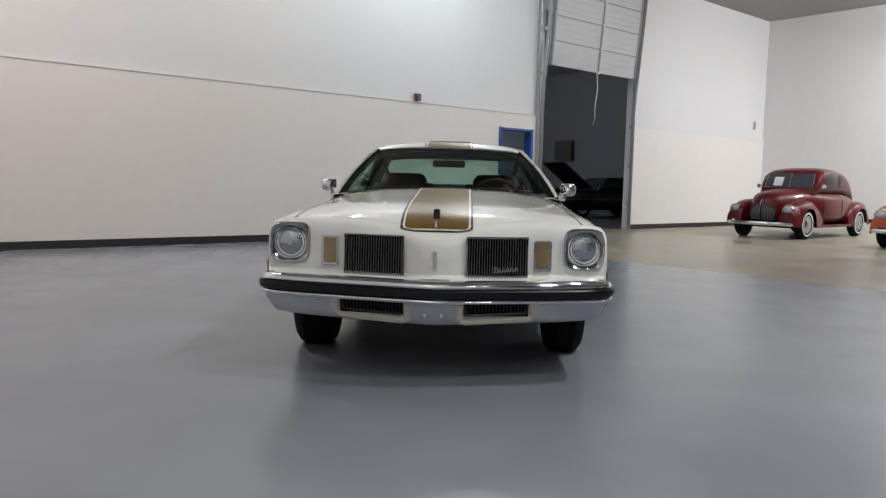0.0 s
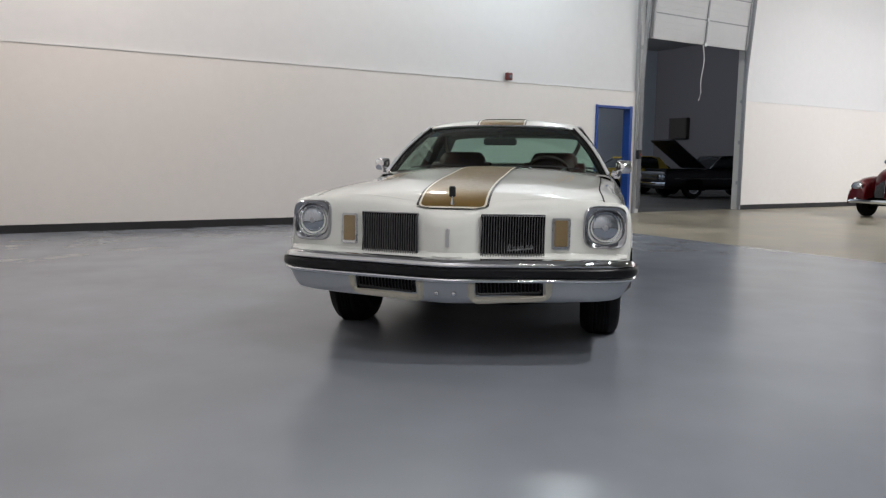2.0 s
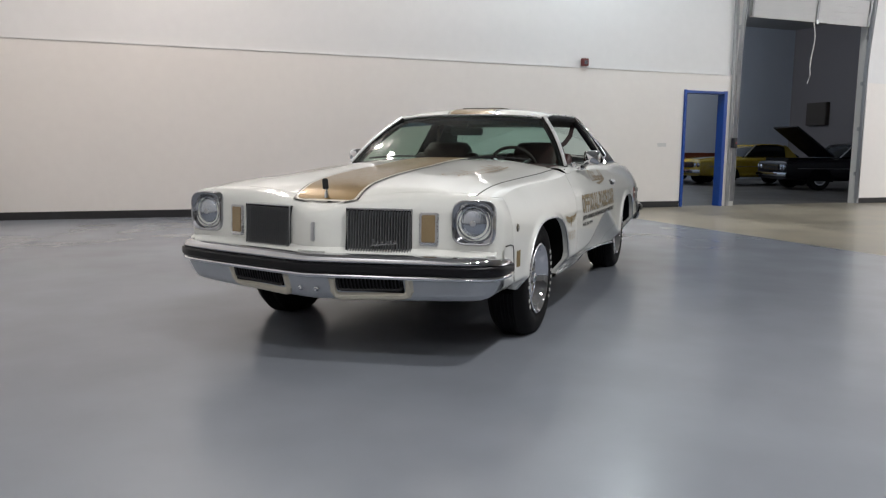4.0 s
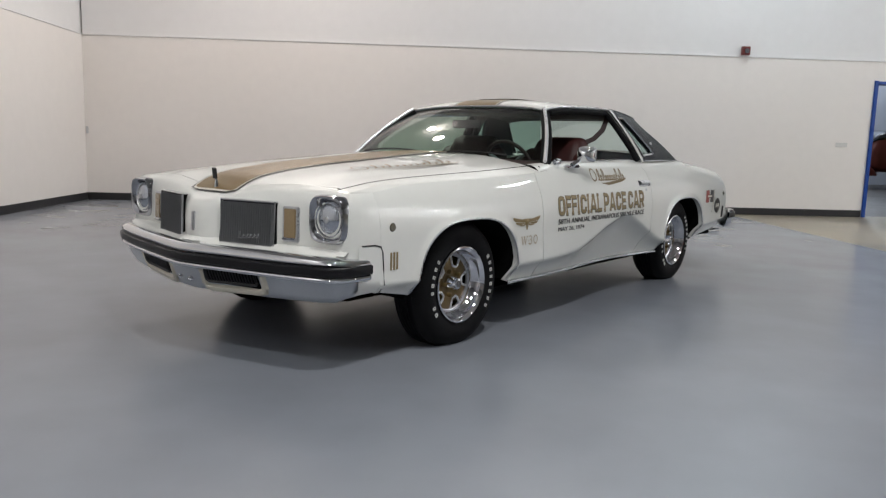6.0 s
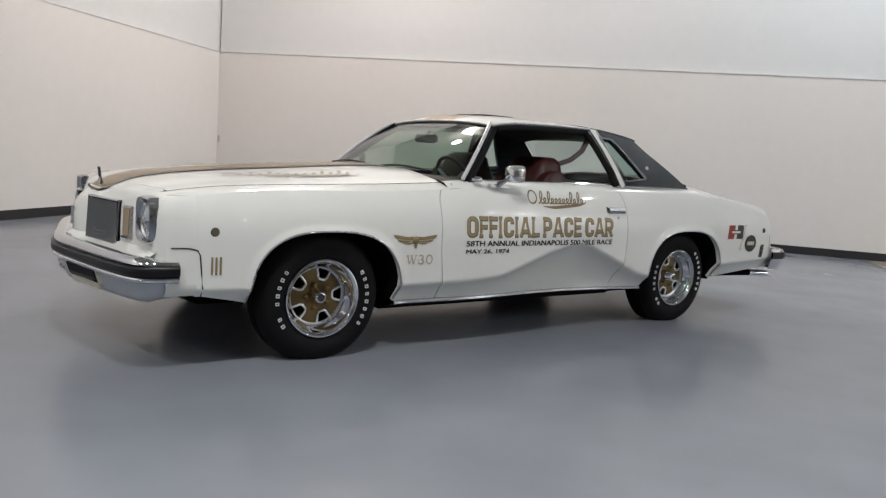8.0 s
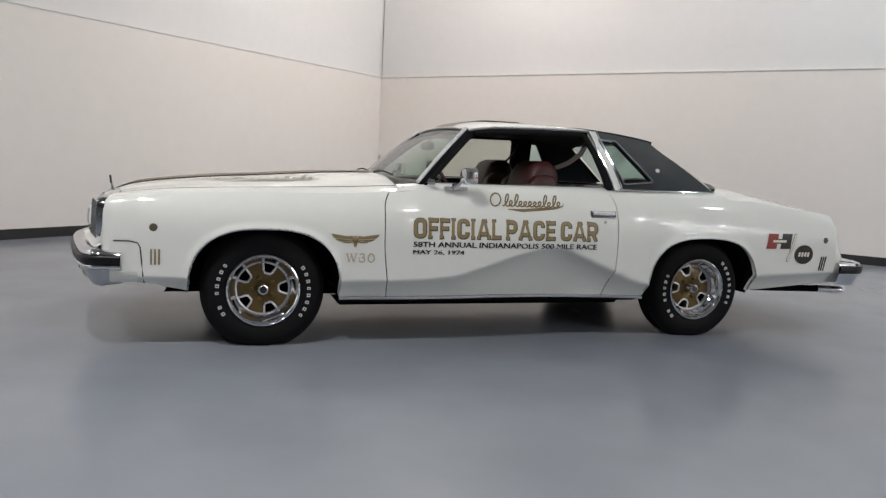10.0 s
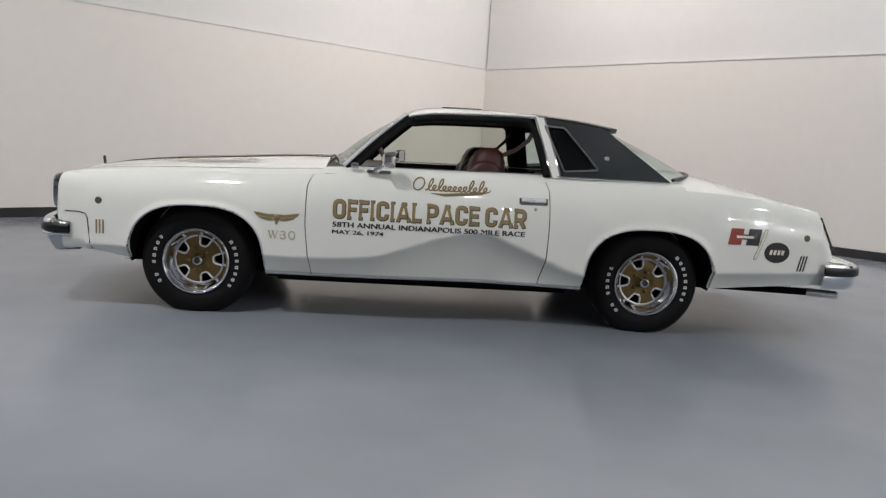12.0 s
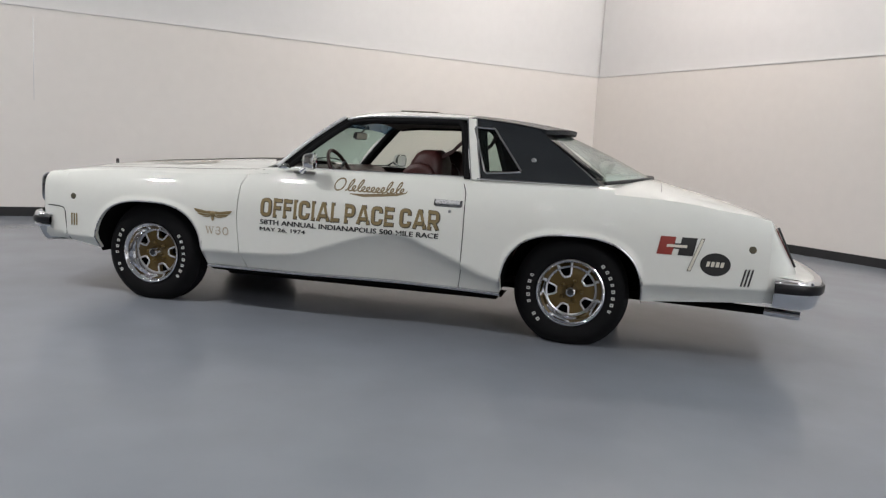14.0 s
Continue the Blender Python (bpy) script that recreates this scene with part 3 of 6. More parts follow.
HB = lin(0, 0.12, 7) + lin(0.16, 1, 26)
GAP = 0.895
for s in (1, -1):
    aa = lin(0, GAP - 0.004, 46)
    if s == 1:
        full = [-a for a in aa[::-1]][:-1] + aa
        rows = [[hood_point(abs(a), b, math.copysign(1, a) if a else 1) for a in full] for b in HB[1:]]
        hood = part("hood", sheet(rows, (0, 0, 0)), PAINT, coupe, "cream-white hood with a gold centre stripe", 50, 0.012)
    rows = [[hood_point(a, b, s) for a in lin(GAP + 0.004, 1.0, 6)] for b in HB]
    ob = part("fender_top", sheet(rows, (s * 0.5, 0, 0)), PAINT, fenders[s], "", 50, 0.01)
    rows = [[hood_point(a, b, s, 0.0006) for a in lin(GAP - 0.0048, GAP + 0.0048, 3)] for b in HB]
    part("drip_channel", sheet(rows, (0, 0, 0)), WELL, coupe)
    # fascia: profile from behind the bumper up and over
rows = []
order = [(k, -1) for k in range(len(NOSE) - 1, 0, -1)] + [(k, 1) for k in range(len(NOSE))]
for k, s in order:
    p, n = nose_frame(k)
    zt = hood_z(LAT[k], NOSE_TOP[k].y, -0.66)
    col = []
    for d, z in ((0.02, 0.40), (0.004, 0.50), (0.0, 0.58), (0.0, 0.66), (0.002, zt - 0.10), (0.006, zt - 0.07), (0.014, zt - 0.043), (0.025, zt - 0.022), (0.04, zt - 0.007), (0.06, zt)):
        if k == len(NOSE) - 1:
            q = Vector((side_x(-0.66, z), -0.66))
        else:
            q = p - n * d
        col.append((s * q.x, q.y, z))
    b1 = hood_point(LAT[k], HB[1], s)
    col.append((b1[0], b1[1] - 0.004, b1[2]) if LAT[k] < GAP else col[-1])
    rows.append(col)
part("nose_panel", sheet(rows, (0, -0.3, 0.4)), PAINT, coupe, "cream-white nose panel", 50)
part("nose_joint", sheet([[hood_point(abs(a), HB[1] - 0.01, math.copysign(1, a), -0.012), hood_point(abs(a), HB[1] + 0.01, math.copysign(1, a), -0.012)] for a in lin(-GAP, GAP, 41)], (0, 0, 0)), WELL, coupe)


# ---- tail
TAIL = [(0.0, 4.21), (0.3, 4.20), (0.6, 4.165), (0.78, 4.125), (0.87, 4.075), (0.91, 4.02), (0.93, 3.95)]
deck_centre = curve((3.0, 1.04), (3.3, 1.02), (3.5, 0.974), (3.65, 0.942), (3.85, 0.888), (4.0, 0.842), (4.1, 0.815))


def tail_in(k, z):
    e = k / (len(TAIL) - 1)
    return (1 - e ** 3) * max(0.0, (z - 0.55)) * 0.60


rows = []
TT = []
for k, (x, y) in enumerate(TAIL):
    e = (k / (len(TAIL) - 1)) ** 2
    zt = 0.816 * (1 - e) + 0.84 * e
    pts = []
    for z in lin(0.36, zt, 9):
        d = tail_in(k, z)
        f = 1 - d * 0.35
        if k == len(TAIL) - 1:
            pts.append((side_x(3.95, z), 3.95, z))
        else:
            xx = min(x * f, side_x(3.95, z) - 0.002)
            pts.append((xx, y - d, z))
    rows.append(pts)
    TT.append(pts[-1])
full = [[(-x, y, z) for x, y, z in r] for r in rows[:0:-1]] + rows
part("tail_panel", sheet(full, (0, 3.4, 0.6)), PAINT, coupe, "", 50)
TLAT = [p[0] / TT[-1][0] for p in TT]
TAIL_RED = lamp_glass("dark_red_tail_lens", (0.16, 0.012, 0.012))
for s in (1, -1):
    lens = part("tail_light", sheet([[(s * x, float(np.interp(x, [p[0] for p in TAIL], [p[1] for p in TAIL])) - 0.9 * max(0.0, z - 0.55) * 0.60 + 0.002, z) for z in lin(0.585, 0.79, 6)] for x in lin(0.45, 0.775, 8)], (0, 3.4, 0.6)), TAIL_RED, coupe, "dark red tail light", 50, 0.02)
    part("lens_rim", tube([(s * 0.805, float(np.interp(0.805, [p[0] for p in TAIL], [p[1] for p in TAIL])) - 0.9 * max(0.0, z - 0.55) * 0.56 + 0.014, z) for z in lin(0.58, 0.80, 6)], 0.007, 6), BLACK, lens)


def deck_point(a, b, s=1, lift=0.0):
    yb = 3.0 + b * 0.95
    yr = float(np.interp(a, TLAT, [p[1] for p in TT]))
    zr = float(np.interp(a, TLAT, [p[2] for p in TT]))
    y = 3.0 + b * (yr - 3.0)
    x = a * (width(yb) - topin(yb))
    e = belt(yb)
    z = e + (deck_centre(y) - e) * (1 - a ** 2.6)
    if b > 0.9:
        z += (zr - z) * ((b - 0.9) / 0.1) ** 2
    return (s * x, y, z + lift)


TA = lin(0, 0.9, 13) + [0.94, 0.97, 1.0]
TF = [-a for a in TA[:0:-1]] + TA
TBs = lin(0, 0.9, 16) + [0.93, 0.96, 0.98, 1.0]
part("trunk_lid", sheet([[deck_point(abs(a), b, math.copysign(1, a) if a else 1) for a in TF] for b in TBs], (0, 3.4, 0)), PAINT, coupe, "", 50, 0.012)
for s in (1, -1):
    part("deck_joint", sheet(band([deck_point(0.83, b, s, 0.0015) for b in lin(0.34, 0.985, 14)], 0.002, (0, 0, 1)), (0, 3.4, 0)), BLACK_DECAL, coupe)
part("deck_joint", sheet(band([deck_point(abs(a), 0.34, math.copysign(1, a) if a else 1, 0.0015) for a in lin(-0.83, 0.83, 21)], 0.002, (0, 0, 1)), (0, 3.4, 0)), BLACK_DECAL, coupe)

# ---- belt shelf, greenhouse
roof_c = curve((1.15, 1.298), (1.255, 1.330), (1.30, 1.352), (1.37, 1.372), (1.46, 1.383), (1.6, 1.388), (1.85, 1.388), (2.2, 1.372), (2.5, 1.345), (2.62, 1.329), (2.80, 1.302))
roof_e = curve((1.15, 1.27), (1.25, 1.298), (1.33, 1.318), (1.5, 1.336), (2.08, 1.347), (2.3, 1.334), (2.55, 1.303), (2.7, 1.272))
roof_w = curve((1.15, 0.55), (1.25, 0.57), (1.6, 0.60), (2.1, 0.612), (2.5, 0.607), (2.75, 0.585))
VINYL_Y = 2.13


def roof_point(a, y, s=1, lift=0.0):
    e = roof_e(y)
    return (s * a * roof_w(y), y, e + (roof_c(y) - e) * (1 - a ** 3) + lift)


RA = lin(0, 0.8, 9) + [0.86, 0.91, 0.95, 0.98, 1.0]
RF = [-a for a in RA[:0:-1]] + RA


def roof_front(a):
    return 1.255 + 0.012 * a * a


def roof_rows(y0, y1, n, lift=0.0):
    return [[roof_point(abs(a), (y0(abs(a)) + (y1(abs(a)) - y0(abs(a))) * k / (n - 1)), math.copysign(1, a) if a else 1, lift) for a in RF] for k in range(n)]


part("roof", sheet(roof_rows(roof_front, lambda a: VINYL_Y, 20), (0, 1.7, 0.9)), PAINT, coupe, "cream-white roof skin with a gold stripe", 50, 0.014)
part("vinyl_roof", sheet(roof_rows(lambda a: VINYL_Y + 0.002, lambda a: 2.77 - 0.165 * a ** 2.5, 14, 0.004), (0, 2.4, 0.9)), VINYL, coupe, "black grained vinyl half roof", 50, 0.03)
part("headliner", sheet(roof_rows(lambda a: roof_front(a) + 0.02, lambda a: 2.6, 10, -0.04), (0, 1.9, 2.9)), HEADLINER, coupe)


def sail_x(y, z):
    xb = 0.862 - 0.045 * max(0.0, (y - 2.3) / 0.8) ** 1.6
    xt = roof_w(min(y, 2.7))
    t = min(1.0, max(0.0, (z - 0.965) / (roof_e(min(y, 2.66)) - 0.965)))
    return xb + (xt - xb) * (t + 0.18 * t * (t - 1)) + 0.02 * t * (1 - t)


SAIL = ((2.228, 0.972), (2.125, 1.35), (2.568, 1.294), (2.968, 0.975))
QWIN = ((2.275, 1.006), (2.160, 1.290), (2.29, 1.284), (2.497, 1.026))


def quad_strip(p0, p1, q0, q1, n=12, m=8):
    """Rows between the edge p0-p1 and the edge q0-q1, in (y, z)."""
    return [[((p0[0] + (p1[0] - p0[0]) * u) * (1 - v) + (q0[0] + (q1[0] - q0[0]) * u) * v, (p0[1] + (p1[1] - p0[1]) * u) * (1 - v) + (q0[1] + (q1[1] - q0[1]) * u) * v)
             for v in lin(0, 1, m)] for u in lin(0, 1, n)]


def on_sail(yz, s, lift=0.0):
    y, z = yz
    return (s * (sail_x(y, z) + lift), y, min(z, roof_e(min(y, 2.66)) + 0.004))


for s in (1, -1):
    bm = bmesh.new()
    o, w = SAIL, QWIN
    for a, b, c, d in ((o[0], o[1], w[0], w[1]), (o[1], o[2], w[1], w[2]), (o[2], o[3], w[2], w[3]), (o[3], o[0], w[3], w[0])):
        add_grid(bm, [[on_sail(q, s) for q in r] for r in quad_strip(a, b, c, d)], (0, 2.5, 1.0))
    bmesh.ops.remove_doubles(bm, verts=bm.verts, dist=1e-4)
    sail = part("sail_panel", bm, VINYL, coupe, "black vinyl sail panel", 60, 0.03)
    qw = part("quarter_window", sheet([[on_sail(q, s, -0.012) for q in r] for r in quad_strip(w[0], w[1], w[3], w[2], 6, 6)], (0, 2.4, 1.1)), SIDE_GLASS, coupe, "small fixed quarter window")
    for lift, grow, r, mat, lab in ((0.004, 1.0, 0.0072, CHROME, "chrome window moulding"),):
        loop = []
        for i in range(4):
            p, q = w[i], w[(i + 1) % 4]
            loop += [on_sail((p[0] + (q[0] - p[0]) * u, p[1] + (q[1] - p[1]) * u), s, lift) for u in lin(0.03, 0.97, 8)]
        part("moulding", tube(loop + loop[:1], r, 8, False), mat, qw, lab)
    part("roof_emblem", lathe([(0.0, 0.006), (0.013, 0.006), (0.017, 0.0)], 16, "x"), SATIN, sail, "small round sail badge").location = (s * (sail_x(2.56, 1.10) + (0.0 if s > 0 else 0.006)), 2.56, 1.10)
    part("vinyl_moulding", tube([on_sail((SAIL[0][0] + (SAIL[3][0] - SAIL[0][0]) * u, 0.97), s, 0.004) for u in lin(0, 1, 14)], 0.006, 6), CHROME, coupe)
    # shelf from the crease to the glass line
    ys = lin(0.76, 3.06, 50)
    part("belt_shelf", sheet([[(s * (side_x(y, belt(y))), y, belt(y)), (s * (side_x(y, belt(y)) - 0.010), y, belt(y) + 0.010), (s * (side_x(y, belt(y)) - 0.030), y, belt(y) + 0.025), (s * (side_x(y, belt(y)) - 0.058), y, belt(y) + 0.037), (s * (side_x(y, belt(y)) - 0.09), y, belt(y) + 0.040), (s * (side_x(y, belt(y)) - 0.13), y, belt(y) + 0.036)] for y in ys], (s * 0.85, 1.6, 0.6)), PAINT, coupe, "", 50)
    part("belt_moulding", tube([(s * (side_x(y, belt(y)) - 0.058), y, belt(y) + 0.042) for y in lin(0.98, 2.15, 24)], 0.006, 6), CHROME, coupe, "thin bright belt moulding")
    # windscreen pillar: painted core, bright outer strip, dark inner weatherstrip
    foot, head = Vector((s * 0.822, 0.90, 0.955)), Vector((s * 0.572, 1.27, 1.302))
    pil = [foot.lerp(head, u) + Vector((s * 0.015 * math.sin(math.pi * u), 0, 0.012 * math.sin(math.pi * u))) for u in lin(0, 1, 12)]
    part("windscreen_pillar", tube(pil, 0.014, 8), SEAL, coupe)
    part("pillar_lining", tube([p + Vector((-s * 0.016, 0.016, -0.008)) for p in pil], 0.024, 8), SEAL, coupe, "dark inner pillar lining")
    part("pillar_moulding", tube([p + Vector((s * 0.010, -0.012, 0.012)) for p in pil], 0.012, 8), BRIGHT, coupe, "bright windscreen moulding")
    rail = [Vector(roof_point(1.0, y, s)) for y in lin(1.27, 2.10, 18)]
    part("drip_rail", tube([pil[-1] + Vector((s * 0.008, 0, 0.004))] + [p + Vector((s * 0.006, 0, -0.004)) for p in rail], 0.008, 6), BRIGHT, coupe, "bright roof drip rail")
    # door window surround
    inn = [p + Vector((s * 0.004, 0.034, -0.02)) for p in pil] + [p + Vector((s * 0.012, 0, -0.034)) for p in rail[1:-1]] + [Vector((s * 0.640, 2.085, 1.285)), Vector((s * 0.70, 2.115, 1.20)), Vector((s * 0.79, 2.15, 1.07)), Vector((s * 0.855, 2.165, 0.968))]
    part("window_surround", tube(inn, [0.017] * len(pil) + [0.021] * (len(inn) - len(pil)), 8), SEAL, coupe, "black window weatherstrip")
    # painted centre pillar with bright edges
    rows = [[(s * (sail_x(y, z) + 0.006), y, z) for y in (2.137 + (1.345 - z) * 0.235 + o for o in lin(-0.032, 0.022, 5))] for z in lin(0.965, 1.343, 14)]
    part("centre_pillar", sheet(rows, (0, 2.1, 1.1)), PAINT, coupe, "", 50, 0.03)
    for o in (-0.034, 0.024):
        part("pillar_moulding", tube([(s * (sail_x(2.2, z) + 0.008), 2.137 + (1.345 - z) * 0.235 + o, z) for z in lin(0.965, 1.343, 12)], 0.0055, 6), CHROME, coupe)
    part("pillar_trim", sheet([[(s * (sail_x(2.2, z) - 0.015 - q * 0.05), 2.137 + (1.345 - z) * 0.235 - 0.085 + q * 0.16, z) for q in lin(0, 1, 4)] for z in lin(0.9, 1.33, 8)], (0, 1.4, 1.1)), SEAL, coupe)

# glass: the passenger's window is wound up, the driver's is down
def opening_top(y):
    """Half width and height of the door opening's upper edge at y."""
    if y < 1.27:
        u = max(0.0, (y - 0.90) / 0.37)
        return 0.822 - 0.25 * u + 0.015 * math.sin(math.pi * u), 0.955 + 0.347 * u + 0.012 * math.sin(math.pi * u)
    return roof_w(y), roof_e(y) - 0.02


rows = []
for y in lin(0.93, 2.12, 24):
    tx, tz = opening_top(y)
    bx, bz = side_x(y, belt(y)) - 0.085, belt(y) + 0.02
    rows.append([(-(bx + (tx - bx) * v + 0.02 * math.sin(math.pi * v)), y + 0.02 * (1 - v), bz + (max(tz, bz + 0.005) - bz) * v) for v in lin(0, 1, 8)])
pane = part("door_window", sheet(rows, (0, 1.6, 1.1)), pane_material("door_glass", (0.66, 0.70, 0.64)), doors[-1], "wound-up tinted door window")
pane.visible_shadow = False
wrows = []
for k in range(11):
    v = k / 10
    row = []
    for u in lin(-1, 1, 25):
        bx, by, bz = 0.815 * u, 0.765 + 0.115 * abs(u) ** 2.2, 0.99 - 0.03 * u * u
        ty = roof_front(abs(u))
        tx, tz = 0.56 * u, roof_point(abs(u), ty)[2] - 0.008
        bulge = 0.03 * math.sin(math.pi * v)
        row.append((bx + (tx - bx) * v, by + (ty - by) * v - bulge * 0.7, bz + (tz - bz) * v + bulge * 0.5))
    wrows.append(row)
ob = part("windshield", sheet(wrows, (0, 1.6, 0.9)), WINDSHIELD, coupe, "green-tinted curved windshield")
ob.visible_shadow = False
part("windshield_moulding", tube([Vector(p) + Vector((0, -0.006, 0.006)) for p in wrows[-1]], 0.007, 8), SATIN, coupe, "thin bright windshield header moulding")
part("windshield_shade", sheet([[Vector(p) + Vector((0, 0.02, -0.012)) for p in wrows[k]] for k in (10, 9, 8)], (0, 1.6, 0.9)), SHADE_BAND, coupe, "blue shade band along the top of the windshield").visible_shadow = False
part("cowl", sheet([[(0.80 * u, COWL - 0.02 + 0.06 * abs(u) ** 2 + q * 0.12, 0.974 - 0.035 * u * u - 0.02 * math.sin(q * 3)) for q in lin(0, 1, 5)] for u in lin(-1, 1, 21)], (0, 0.8, 0)), BLACK, coupe, "black cowl vent panel")
for x0 in (0.10, -0.62):
    part("wiper", tube([(x0 + 0.52 * t, 0.775 + 0.03 * abs(x0 + 0.52 * t) - 0.01, 1.004 + 0.014 * math.sin(t * 3) - 0.02 * (x0 + 0.52 * t) ** 2) for t in lin(0, 1, 8)], 0.006, 6), BLACK, coupe, "wiper arm parked on the cowl")
rrows = []
for k in range(9):
    v = k / 8
    row = []
    for u in lin(-1, 1, 21):
        ty = 2.70 - 0.11 * abs(u) ** 2
        tx, tz = 0.61 * u, 1.284 - 0.014 * u * u
        bx, by, bz = 0.775 * u, 3.30 - 0.31 * u * u, 1.018 - 0.035 * u * u
        row.append((bx + (tx - bx) * v, by + (ty - by) * v, bz + (tz - bz) * v + 0.012 * math.sin(math.pi * v)))
    rrows.append(row)
ob = part("rear_window", sheet(rrows, (0, 2.4, 0.8)), SIDE_GLASS, coupe, "sloping rear window")
ob.visible_shadow = False
part("rear_window_moulding", tube([Vector(p) + Vector((0, 0.012, 0.006)) for p in rrows[0]], [0.012] * 21, 8), BLACK, coupe, "dark rear window base moulding")
for s in (1, -1):
    part("rear_pillar_edge", sheet([[on_sail((SAIL[2][0] + (SAIL[3][0] - SAIL[2][0]) * u, SAIL[2][1] + (SAIL[3][1] - SAIL[2][1]) * u), s), (s * (0.605 + 0.165 * u), 2.59 + 0.39 * u, 1.262 - 0.28 * u)] for u in lin(0, 1, 12)], (0, 2.3, 0.9)), VINYL, coupe)

# ---- wheels
TYRE_R, RIM_R, HUB_Z = 0.347, 0.202, 0.322


def make_wheel(s, y, w, out, spin=0, turned=0):
    """A wheel whose outer face looks along s * x; out: the tyre's outer plane."""
    hub = part("wheel", lathe([(0.0, -0.084), (0.03, -0.084), (0.04, -0.13), (0.0, -0.134)], 24), SATIN, coupe, "gold and polished steel wheel with a raised-letter tyre")
    hub.matrix_basis = pose(s * out, y, HUB_Z, 0, 0, 0 if s > 0 else 180) @ pose(0, 0, 0, spin)
    pr = [(RIM_R - 0.004, -0.03), (RIM_R + 0.006, -0.014), (RIM_R + 0.03, -0.004), (0.265, 0.002), (0.30, -0.006), (0.322, -0.022), (0.335, -0.045)]
    pr += [(TYRE_R, -0.06)]
    for g in range(4):
        c = -0.085 - g * (w - 0.17) / 3
        pr += [(TYRE_R, c + 0.012), (TYRE_R - 0.007, c + 0.008), (TYRE_R - 0.007, c - 0.004), (TYRE_R, c - 0.008)]
    pr += [(TYRE_R, -w + 0.06), (0.33, -w + 0.04), (0.30, -w + 0.008), (0.25, -w), (RIM_R, -w + 0.03)]
    bm = lathe(pr, 72)
    turn = Matrix.Rotation(radians(spin), 3, "X")
    for v in bm.verts:
        q = turn @ v.co
        if q.z < -0.25:
            q.z = max(q.z, -HUB_Z + 0.001)
            v.co = turn.inverted() @ q
    part("tyre", bm, RUBBER, hub, "black tyre with white raised marks")
    part("rim", lathe([(RIM_R + 0.005, -0.012), (RIM_R + 0.003, -0.004), (RIM_R - 0.004, -0.001), (RIM_R - 0.010, -0.005), (RIM_R - 0.013, -0.012), (RIM_R - 0.017, -0.015), (RIM_R - 0.020, -0.026), (RIM_R - 0.026, -0.040), (RIM_R - 0.034, -0.054), (RIM_R - 0.041, -0.063),
                       (RIM_R - 0.044, -0.068), (RIM_R - 0.045, -0.08), (RIM_R - 0.045, -0.16), (RIM_R + 0.004, -0.18)], 64), RING, hub, "polished trim ring")
    part("backing", lathe([(0.0, -0.15), (0.162, -0.15)], 32), WELL, hub)
    # five broad domed spokes with bright-edged windows between
    bm = bmesh.new()
    R, n = RIM_R - 0.054, 200
    steps = (0.030, 0.048, 0.066, 0.080, 0.094, 0.106, 0.118, 0.130, 0.140, R)
    def window_half(r):
        """Half the angle that a window takes at radius r; none inside its foot."""
        return 0.0 if r < 0.090 else (0.021 + 0.017 * (r - 0.090) / 0.05) / r
    rows = [[] for _ in range(len(steps) + 1)]
    for k in range(n):
        a = 2 * math.pi * k / n
        off = abs(((a * 5 / (2 * math.pi)) % 1.0) - 0.5) * 2 * math.pi / 5      # angle from the nearest window's middle
        reach = R
        for r in [0.090 + 0.001 * q for q in range(int((R - 0.090) * 1000))]:
            if off < window_half(r) - 0.10 * max(0.0, 1 - (r - 0.090) / 0.012):
                reach = r
                break
        for i, r in enumerate(steps):
            q = min(r, reach)
            dome = 0.010 * math.sin(math.pi * min(1.0, max(0.0, (q - 0.03) / (R - 0.03)))) - 0.004 * math.exp(-((q - 0.048) / 0.01) ** 2)
            rows[i].append((-0.092 + dome, q * math.cos(a), q * math.sin(a)))
        q = min(R, reach) + 0.001
        rows[-1].append((-0.135, q * math.cos(a), q * math.sin(a)))
    add_grid(bm, rows, None, True)
    bmesh.ops.recalc_face_normals(bm, faces=bm.faces)
    part("spokes", bm, WHEEL_GOLD, hub, "gold five-spoke wheel centre", 40)
    part("centre_ring", lathe([(R - 0.004, -0.094), (R - 0.003, -0.084), (R + 0.003, -0.081), (R + 0.008, -0.084), (R + 0.009, -0.1)], 64), SATIN, hub, "thin bright ring round the spokes")
    for j in range(5):
        a0 = 2 * math.pi * (j + 0.5) / 5
        loop = []
        for da, r in ((-window_half(0.142), 0.145), (-window_half(0.125), 0.125), (-window_half(0.106), 0.104), (-0.17, 0.0905), (0.0, 0.089), (0.17, 0.0905), (window_half(0.106), 0.104), (window_half(0.125), 0.125), (window_half(0.142), 0.145)):
            loop.append((-0.092 + 0.010 * math.sin(math.pi * min(1.0, (r - 0.03) / (R - 0.03))) + 0.001, r * math.cos(a0 + da), r * math.sin(a0 + da)))
        part("window_edge", tube(loop, 0.0062, 8), BRIGHT, hub)
        al = 2 * math.pi * j / 5
        nut = part("lug_nut", lathe([(0.0, 0.026), (0.008, 0.024), (0.0115, 0.018), (0.0125, 0.0), (0.016, -0.004)], 8), WHEEL_GOLD, hub, "gold lug nut")
        nut.location = (-0.083, 0.066 * math.cos(al), 0.066 * math.sin(al))
    part("cap", lathe([(0.0, -0.026), (0.022, -0.027), (0.029, -0.031), (0.032, -0.040), (0.034, -0.064), (0.040, -0.074), (0.042, -0.092)], 32), CHROME, hub, "chrome centre cap")
    part("cap_badge", lathe([(0.0, -0.0245), (0.020, -0.0255)], 20), GLOSS_BLACK, hub)
